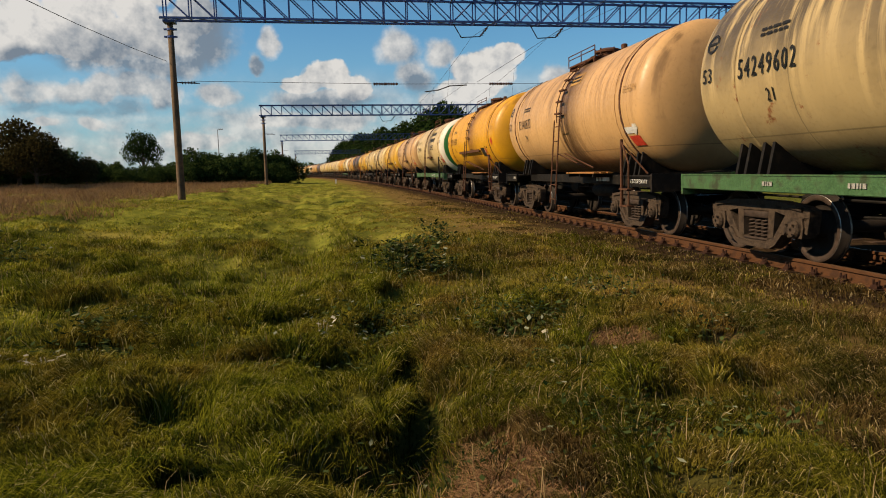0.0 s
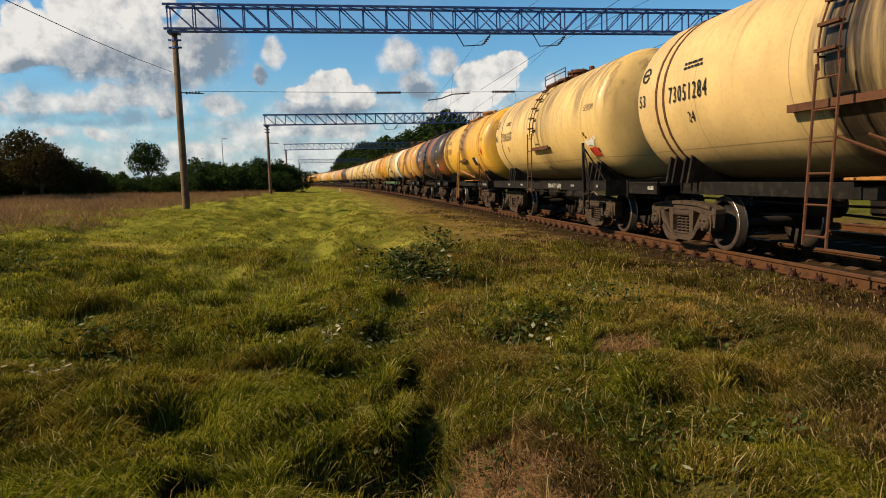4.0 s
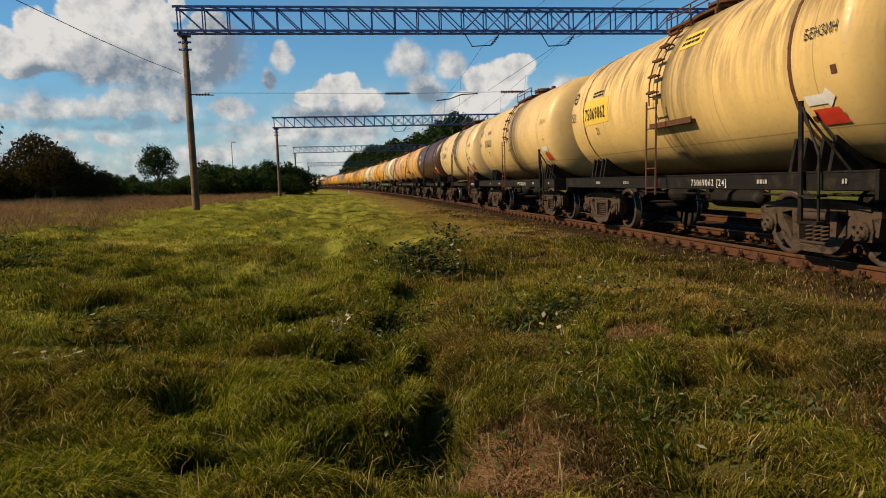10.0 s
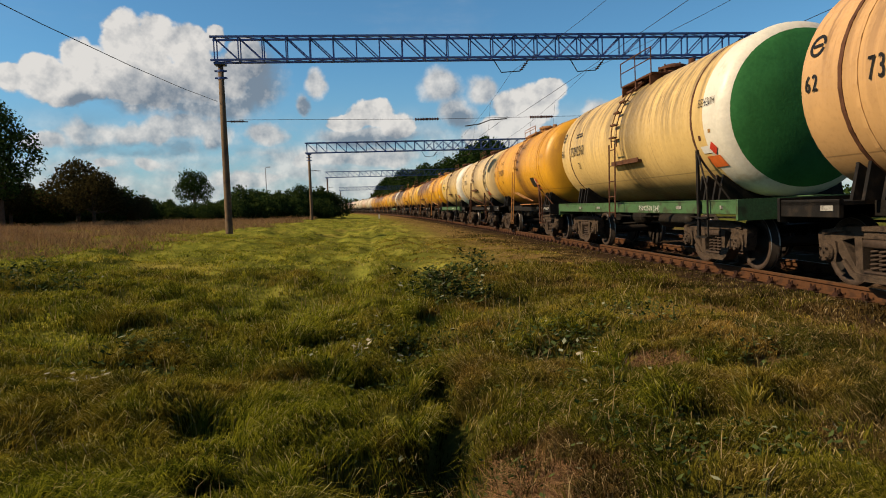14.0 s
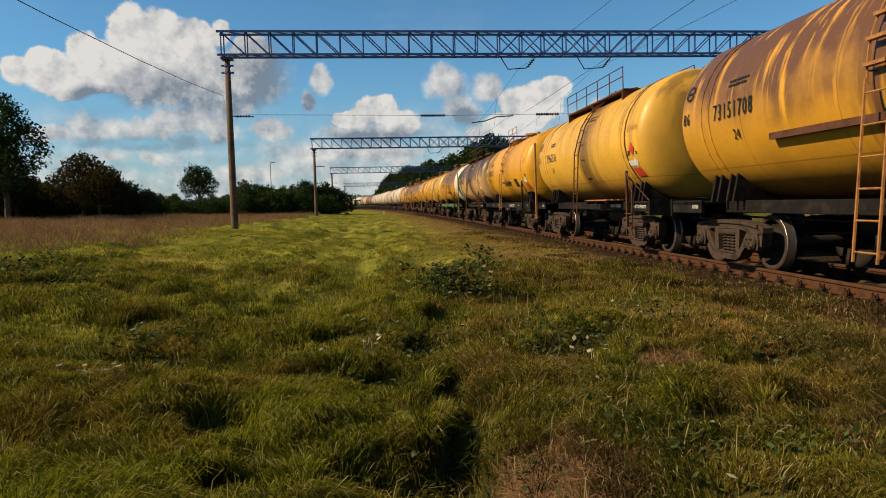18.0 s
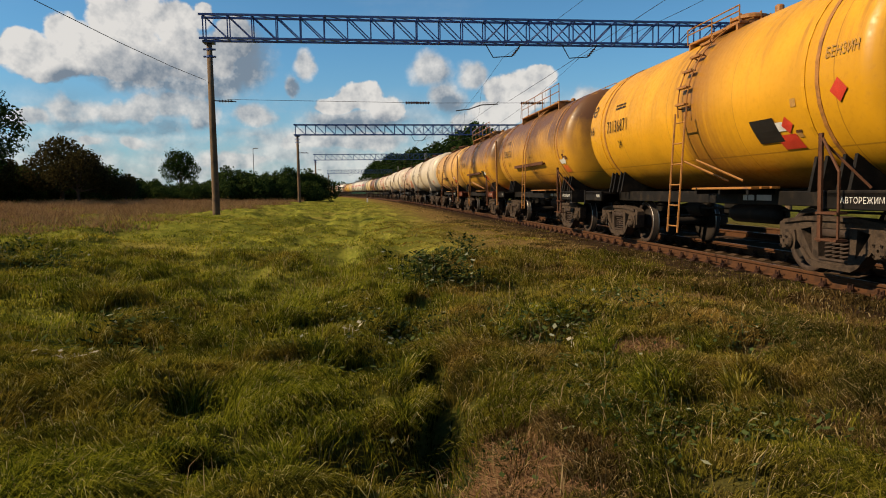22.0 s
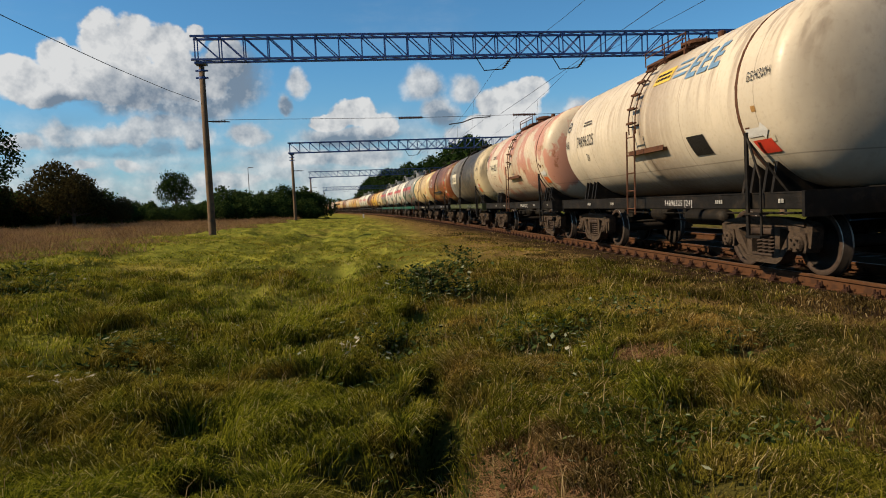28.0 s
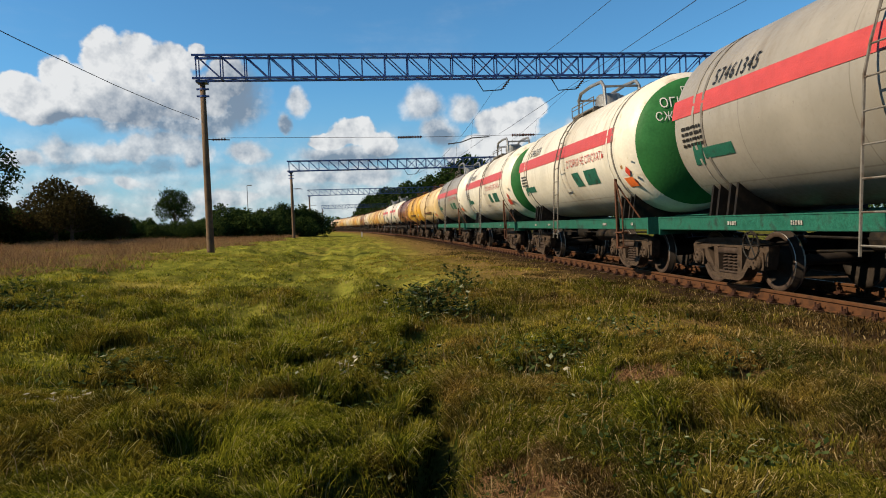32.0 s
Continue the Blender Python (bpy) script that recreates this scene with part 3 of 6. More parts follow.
def wheelset_mesh():
    g = Geo()
    for s in (1, -1):
        prof = [(0.74, 0.09), (0.70, 0.14), (0.68, 0.38), (0.672, 0.40), (0.672, 0.505), (0.70, 0.508), (0.712, 0.482), (0.805, 0.470), (0.812, 0.462), (0.812, 0.395), (0.79, 0.385), (0.715, 0.37), (0.705, 0.25), (0.73, 0.16), (0.84, 0.13), (0.84, 0.075)]
        slots = [0, 0, 0, 0, 1, 0, 0, 1, 2, 2, 0, 0, 0, 0, 0]
        g.lathe([(s * a, r) for a, r in prof], 36, "y", slots=slots)
    g.lathe([(-1.12, 0.065), (-0.8, 0.085), (0.8, 0.085), (1.12, 0.065)], 12, "y")
    return g.mesh("wheelset", [M_WHEEL, M_TREAD, M_SPRING], "quads")


def side_frame_mesh():
    """Cast side frame of a three-piece bogie, with its two windows and spring nest opening."""
    g = Geo()
    y0, y1 = -0.09, 0.09
    for m in (1, -1):
        # pedestal jaw and slanting chords
        for outline in (
            [(0.0, 0.70), (0.45, 0.70), (0.80, 0.64), (1.10, 0.61), (1.18, 0.66), (1.18, 0.74), (1.05, 0.79), (0.55, 0.85), (0.0, 0.86)],
            [(0.0, 0.15), (0.38, 0.15), (0.50, 0.21), (0.78, 0.52), (0.80, 0.64), (0.68, 0.66), (0.42, 0.31), (0.0, 0.27)],
            [(0.29, 0.27), (0.42, 0.31), (0.45, 0.70), (0.31, 0.70)],
            [(1.05, 0.44), (1.14, 0.42), (1.18, 0.66), (1.06, 0.64)],
        ):
            pts = [(m * a, b) for a, b in outline]
            g.prism(pts if m > 0 else pts[::-1], y0, y1)
        # ribbed lips that stand proud of the casting
        for outline in ([(0.0, 0.80), (0.55, 0.79), (1.05, 0.735), (1.05, 0.79), (0.55, 0.85), (0.0, 0.86)], [(0.0, 0.15), (0.38, 0.15), (0.50, 0.21), (0.66, 0.38), (0.61, 0.41), (0.44, 0.25), (0.0, 0.20)]):
            pts = [(m * a, b) for a, b in outline]
            g.prism(pts if m > 0 else pts[::-1], -0.125, y0)
    return g.mesh("side_frame", M_BOGIE)


def axle_box_mesh():
    g = Geo()
    g.prism([(-0.15, 0.36), (0.15, 0.36), (0.17, 0.50), (0.14, 0.64), (-0.14, 0.64), (-0.17, 0.50)], -0.12, 0.1)
    g.lathe([(-0.19, 0.02), (-0.185, 0.10), (-0.15, 0.125), (-0.10, 0.13)], 16, "y", (0, 0, 0.4785))
    for a in range(4):
        q = radians(45 + 90 * a)
        g.lathe([(-0.205, 0.018), (-0.17, 0.018)], 6, "y", (0.09 * math.cos(q), 0, 0.4785 + 0.09 * math.sin(q)))
    return g.mesh("axle_box", M_BOGIE)


def spring_mesh():
    g = Geo()
    for cx in (-0.15, 0.0, 0.15):
        pts = [(cx + 0.068 * math.cos(q), 0.068 * math.sin(q), 0.28 + 0.30 * i / 50) for i, q in ((i, i * 2 * math.pi * 5.5 / 50) for i in range(51))]
        g.tube(pts, 0.017, 5)
    g.box(-0.29, 0.29, -0.10, 0.10, 0.58, 0.69, 0.02)
    g.box(-0.27, 0.27, -0.10, 0.10, 0.255, 0.285)
    return g.mesh("spring_nest", M_SPRING, True)


def bolster_mesh():
    g = Geo()
    g.box(-0.22, 0.22, -1.05, 1.05, 0.56, 0.72, 0.05)
    g.lathe([(0.70, 0.30), (0.86, 0.28), (0.92, 0.2)], 16, "z")
    for s in (1, -1):
        g.box(-0.75, -0.66, -0.9, 0.9, 0.36, 0.44)
        g.box(0.66, 0.75, -0.9, 0.9, 0.36, 0.44)
        g.tube([(-0.7, 0.3 * s, 0.4), (0.0, 0.25 * s, 0.5), (0.7, 0.3 * s, 0.4)], 0.025)
        for e in (1, -1):
            g.box(e * 0.36 - 0.035, e * 0.36 + 0.035, s * 0.79 - 0.05, s * 0.79 + 0.05, 0.3, 0.62)
    return g.mesh("bolster", M_FRAME)


WHEELSETS = []


def add_bogie(root, x, base=0.925):
    b = put("bogie", cached("bolster", bolster_mesh), root, (x, 0, 0), "dusty cast steel freight bogie")
    for s in (1, -1):
        o = put("side_frame", cached("side_frame", side_frame_mesh), b, (0, s * 1.02, 0))
        n = put("spring_nest", cached("spring", spring_mesh), b, (0, s * 1.02, 0))
        if s > 0:
            o.rotation_euler = n.rotation_euler = (0, 0, math.pi)
        for e in (base, -base):
            a = put("axle_box", cached("axle_box", axle_box_mesh), b, (e, s * 1.02, 0))
            if s > 0:
                a.rotation_euler = (0, 0, math.pi)
    for e in (base, -base):
        w = put("wheelset", cached("wheelset", wheelset_mesh), b)
        w.matrix_parent_inverse = Matrix.Translation((e, 0, 0.4785))
        WHEELSETS.append(w)


def coupler_mesh():
    g = Geo()
    g.box(-0.45, 0.05, -0.09, 0.09, 0.95, 1.13, 0.03)
    g.prism([(0.0, 0.90), (0.25, 0.90), (0.36, 0.96), (0.36, 1.12), (0.25, 1.18), (0.0, 1.18)], -0.22, 0.10)
    g.tube([(-0.3, 0.3, 0.95), (-0.05, 0.42, 0.62), (0.25, 0.36, 0.50)], 0.03)
    g.tube([(-0.35, -0.1, 1.2), (-0.35, -0.9, 1.2), (-0.35, -1.0, 0.95)], 0.018)
    return g.mesh("coupler", M_FRAME)


def tank_profile(half, r, head, n=9):
    """Along and radius of a shell with dished heads."""
    left = [(-half + head * (1 - math.cos(q)), r * math.sin(q) ** 0.8) for q in (math.pi / 2 * i / n for i in range(n))]
    body = [(-half + head, r), (-half * 0.5, r), (0, r), (half * 0.5, r), (half - head, r)]
    return [(x, max(0.012, q)) for x, q in left] + body + [(-x, max(0.012, q)) for x, q in left[::-1]]


def strap(g, x, r, w, zc, t=0.012, lo=-1.0):
    """A flat band over the top of the shell, down to the saddle on both sides."""
    n = 28
    v = []
    for i in range(n + 1):
        q = math.pi * (lo / math.pi + (1 - 2 * lo / math.pi) * i / n)
        for rr in (r + 0.001, r + t):
            for dx in (-w / 2, w / 2):
                v.append((x + dx, rr * math.cos(q), zc + rr * math.sin(q)))
    f = []
    for i in range(n):
        a, b = 4 * i, 4 * i + 4
        f += [(a + 2, b + 2, b + 3, a + 3), (a, a + 2, a + 3, a + 1)] if i == 0 else [(a + 2, b + 2, b + 3, a + 3)]
        f += [(a, b, b + 2, a + 2), (a + 1, a + 3, b + 3, b + 1)]
    g.add(v, f)


GLYPHS = {}
_text = bpy.data.curves.new("letters", "FONT")
_text_ob = new("letters", _text)


def glyph(ch):
    """Vertices, faces and advance of one letter of the built-in font, 1 high."""
    if ch not in GLYPHS:
        _text.body = ch
        _text.resolution_u = 2
        dg = bpy.context.evaluated_depsgraph_get()
        dg.update()
        me = bpy.data.meshes.new_from_object(_text_ob.evaluated_get(dg))
        v = [(p.co.x, p.co.y) for p in me.vertices]
        f = [tuple(q.vertices) for q in me.polygons]
        bpy.data.meshes.remove(me)
        w = max([p[0] for p in v] or [0.3])
        GLYPHS[ch] = (v, f, w + 0.09 if ch not in "0123456789" else 0.62)
    return GLYPHS[ch]


def wrap(g, x, arc, r, zc, u, w):
    """A point u along and w up on the near side of a shell of radius r."""
    q = (arc + w) / r
    return (x + u, -(r) * math.cos(q), zc + r * math.sin(q))


def lettering(text, x, arc, height, r, zc, bold=0.0, squeeze=0.85):
    """Painted letters on the shell's near side; arc is the height above its middle, measured round it."""
    g = Geo()
    cur = 0.0
    k = height / 0.73
    for ch in text:
        if ch == " ":
            cur += 0.3 * k * squeeze
            continue
        v, f, adv = glyph(ch)
        for dx in ((0, bold) if bold else (0,)):
            g.add([wrap(g, x, arc, r + 0.016, zc, cur + dx + a * k * squeeze, b * k) for a, b in v], f)
        cur += (adv * k + bold) * squeeze
    return g


def patch_on(g, x0, x1, a0, a1, r, zc, off=0.012, skew=0.0, n=4, slot=0):
    """A thin painted or stuck-on rectangle on the near side of the shell."""
    v = []
    for i in range(n + 1):
        w = a0 + (a1 - a0) * i / n
        for x in (x0, x1):
            v.append(wrap(g, x + skew * (w - a0), w, r + off, zc, 0, 0))
    g.add(v, [(2 * i, 2 * i + 1, 2 * i + 3, 2 * i + 2) for i in range(n)], slot)


def diamond_on(g, x, a, size, r, zc, off=0.014, slot=0):
    g.add([wrap(g, x + dx * size, a + dw * size, r + off, zc, 0, 0) for dx, dw in ((-0.5, 0), (0, -0.5), (0.5, 0), (0, 0.5))], [(0, 1, 2, 3)], slot)


def bars_on(x, arc, width, height, r, zc, rows=2, seed=0):
    """Writing too small to read: short bars in lines."""
    rng = random.Random(seed)
    g = Geo()
    step = height / rows
    for i in range(rows):
        u = 0.0
        while u < width - 0.03:
            w = min(width - u, rng.uniform(0.05, 0.16))
            patch_on(g, x + u, x + u + w, arc + height - (i + 0.8) * step, arc + height - (i + 0.25) * step, r, zc, 0.013, 0, 1)
            u += w + 0.03
    return g


def ladder_mesh(r, zc, z0, lean=0.30, x=0.0, w=0.38, curved=True, platform=False):
    """A side ladder: two stiles and rungs from below the frame up round the shell."""
    g = Geo()
    yb = -(r + 0.16 + lean)
    pts = [(yb, z0), (-(r + 0.17), zc - 0.1)]
    if curved:
        for q in (10, 25, 40, 55, 68):
            pts.append((-(r + 0.10) * math.cos(radians(q)), zc + (r + 0.10) * math.sin(radians(q))))
    for s in (-1, 1):
        g.tube([(x + s * w / 2, a, b) for a, b in pts], 0.019, 5)
    # rungs evenly along the way
    step, left = 0.37, 0.12
    for (a0, b0), (a1, b1) in zip(pts, pts[1:]):
        d = math.hypot(a1 - a0, b1 - b0)
        while left < d:
            a, b = a0 + (a1 - a0) * left / d, b0 + (b1 - b0) * left / d
            g.tube([(x - w / 2, a, b), (x + w / 2, a, b)], 0.013, 5)
            left += step
        left -= d
    return g


def tread_mesh(mat):
    """A flat tread with a raised front lip."""
    g = Geo()
    rim = [(-0.056, -0.012), (0.035, -0.012), (0.035, 0.012), (-0.046, 0.012), (-0.046, 0.03), (-0.056, 0.03)]
    g.add([(x, a, b) for x in (-0.18, 0.18) for a, b in rim], [(i, (i + 1) % 6, 6 + (i + 1) % 6, 6 + i) for i in range(6)] + [tuple(range(5, -1, -1)), tuple(range(6, 12))])
    return g.mesh("tread", mat)


def add_shell_ladder(root, r, zc, x, mat):
    """Narrow curved ladder with flat treads that stands off the shell on short lugs."""
    out = r + 0.085
    for side in (-0.17, 0.17):
        g = Geo().tube([(x + side, -out * math.cos(radians(q)), zc + out * math.sin(radians(q))) for q in range(-6, 80, 7)], 0.014, 5)
        for q in (0, 36, 72):
            c, e = math.cos(radians(q)), math.sin(radians(q))
            g.tube([(x + side, -r * c, zc + r * e), (x + side, -out * c, zc + out * e)], 0.014, 5)
        part("ladder_stile", g, mat, root)
    for q in range(2, 78, 11):
        put("tread", cached("tread_" + mat.name, lambda: tread_mesh(mat)), root, (x, -out * math.cos(radians(q)), zc + out * math.sin(radians(q))))


def hatch_geo(zt):
    g = Geo()
    g.lathe([(zt - 0.08, 0.30), (zt + 0.16, 0.30), (zt + 0.16, 0.36), (zt + 0.21, 0.36), (zt + 0.27, 0.20), (zt + 0.28, 0.02)], 20, "z")
    for a in range(6):
        q = radians(60 * a)
        g.tube([(0.34 * math.cos(q), 0.34 * math.sin(q), zt + 0.1), (0.34 * math.cos(q), 0.34 * math.sin(q), zt + 0.26)], 0.02, 5)
    g.lathe([(zt - 0.02, 0.08), (zt + 0.24, 0.08), (zt + 0.26, 0.05)], 10, "z", (0.75, 0.1, 0))
    return g


def top_deck(zt, half, rail, side):
    """Walkway on top of the shell with its handrail."""
    deck, hand = Geo(), Geo()
    wide = 0.72 if rail > 0.4 else 0.52
    for s in (side,):
        for i in range(3):
            deck.box(-half, half, s * wide + (i - 1) * 0.16 - 0.07, s * wide + (i - 1) * 0.16 + 0.07, zt - 0.10, zt - 0.06)
        for x in (-half + 0.08, 0, half - 0.08):
            deck.box(x - 0.03, x + 0.03, s * wide - 0.25, s * wide + 0.25, zt - 0.34, zt - 0.10)
        if rail:
            y = s * (wide + 0.25)
            n = max(2, int(half * 2 / 0.9))
            for i in range(n + 1):
                x = -half + 2 * half * i / n
                hand.tube([(x, y, zt - 0.1), (x, y, zt + rail)], 0.014, 5)
            for h in (rail, rail * 0.5):
                hand.tube([(-half, y, zt + h), (half, y, zt + h)], 0.014, 5)
    return deck, hand

PAINTS = {
    "cream_dirty": tank_paint("grimy_cream_paint", (0.55, 0.40, 0.19), (0.11, 0.08, 0.045), 1.0, 1.0, 0.1, patch=0.6, patch_col=(0.25, 0.18, 0.10), soft=True),
    "cream": tank_paint("cream_paint", (0.75, 0.55, 0.27), (0.15, 0.09, 0.045), 0.85, 0.6),
    "sand": tank_paint("sand_paint", (0.72, 0.39, 0.095), (0.12, 0.065, 0.03), 0.95, 0.65),
    "peach": tank_paint("peach_ochre_paint", (0.68, 0.40, 0.17), (0.10, 0.05, 0.024), 1.0, 0.6),
    "peach_drip": tank_paint("drip_stained_peach_paint", (0.66, 0.40, 0.17), (0.085, 0.045, 0.022), 1.0, 1.3),
    "orange": tank_paint("orange_yellow_paint", (0.76, 0.37, 0.014), (0.20, 0.075, 0.02), 0.75, 0.5),
    "amber": tank_paint("amber_paint", (0.74, 0.36, 0.022), (0.19, 0.08, 0.025), 0.8, 0.55),
    "yellow": tank_paint("yellow_paint", (0.77, 0.43, 0.05), (0.13, 0.07, 0.028), 0.85, 0.6),
    "lemon": tank_paint("pale_yellow_paint", (0.77, 0.53, 0.20), (0.12, 0.085, 0.04), 0.75, 0.75),
    "ochre_streak": tank_paint("streaked_ochre_paint", (0.70, 0.345, 0.028), (0.14, 0.062, 0.024), 1.0, 1.25),
    "brown": tank_paint("dark_brown_paint", (0.046, 0.034, 0.028), (0.025, 0.020, 0.018), 0.8, 0.2, 0.0, patch=0.9, patch_col=(0.36, 0.13, 0.028), rear=(0.085, 0.038, 0.026), soft=True),
    "choc": tank_paint("chocolate_paint", (0.066, 0.027, 0.014), (0.028, 0.018, 0.014), 0.6, 0.3, 0.03),
    "white": tank_paint("off_white_paint", (0.74, 0.63, 0.48), (0.21, 0.14, 0.09), 0.6, 0.55),
    "rose": tank_paint("faded_red_on_cream_paint", (0.68, 0.56, 0.41), (0.25, 0.14, 0.08), 0.3, 0.3, 0.1, (0.36, 0.14, 0.06), 0.8, (0.52, 0.20, 0.135)),
    "tar": tank_paint("tar_stained_paint", (0.10, 0.085, 0.068), (0.035, 0.028, 0.022), 0.6, 0.7, 0.12, (0.20, 0.10, 0.045), 0.35, (0.36, 0.30, 0.20), 0.5, (0.62, 0.50, 0.30), (0.23, 0.22, 0.20)),
    "rust": tank_paint("rust_red_paint", (0.22, 0.062, 0.018), (0.03, 0.018, 0.013), 1.0, 0.7, 0.35, (0.36, 0.115, 0.025), 0.55, (0.52, 0.33, 0.12)),
    "spill": tank_paint("black_spilled_cream_paint", (0.70, 0.49, 0.21), (0.03, 0.021, 0.015), 1.0, 0.3),
    "silver": tank_paint("silver_grey_paint", (0.33, 0.305, 0.265), (0.20, 0.16, 0.11), 0.4, 0.45, 0.0, rough=0.36),
    "gaswhite": tank_paint("gas_white_paint", (0.74, 0.70, 0.61), (0.30, 0.24, 0.17), 0.4, 0.5),
}
SILLS = {"k": M_FRAME, "o": M_FRAMEO, "g": M_FRAMEG, "t": M_FRAMET, "r": M_FRAMER}
WORDS = {
    "cream": "cream", "cream_dirty": "grimy cream", "sand": "sand-coloured", "peach": "peach-ochre", "peach_drip": "drip-stained peach", "orange": "orange-yellow", "amber": "amber-yellow",
    "yellow": "yellow", "lemon": "pale yellow", "ochre_streak": "streaked ochre", "brown": "rust-patched dark brown", "choc": "chocolate-brown", "white": "off-white",
    "rose": "cream and faded red", "tar": "tar-stained dark grey", "rust": "rust-red", "spill": "black-stained cream", "silver": "silver-grey", "gaswhite": "white",
}


def shell_mesh(kind, paint, head):
    half, r, zc = SIZES[kind][:3]
    hd = {"L": 0.75, "8": 0.62}.get(kind, 0.46)
    prof = tank_profile(half, r, hd)
    n = len(prof)
    # an extra ring sets off the painted band before the front head
    prof.insert(n - 9 - 1, (half - hd - 0.42, r))
    slots = [0] * (len(prof) - 1)
    if head:
        for i in range(len(prof) - 1 - 10, len(prof) - 1):
            slots[i] = 2 if i < len(prof) - 7 else 1
    g = Geo().lathe(prof, 56, "x", (0, 0, zc), slots)
    return g.mesh("tank", [PAINTS[paint], {"g": M_GREEN, "t": M_TEAL, "": M_GREEN, "w": M_CREAMW}[head], M_CREAMW if head != "t" else PAINTS["silver"]], True)


# half length of the shell, radius, height of its axis, half length of the frame, bogie centres
SIZES = {"A": (5.24, 1.5, 2.72, 5.42, (3.9, -3.9)), "B": (5.24, 1.5, 2.74, 5.42, (3.9, -3.9)), "L": (5.42, 1.55, 2.86, 5.72, (3.9, -3.9)), "8": (9.85, 1.6, 2.86, 10.2, (8.5, 5.3, -5.3, -8.5))}


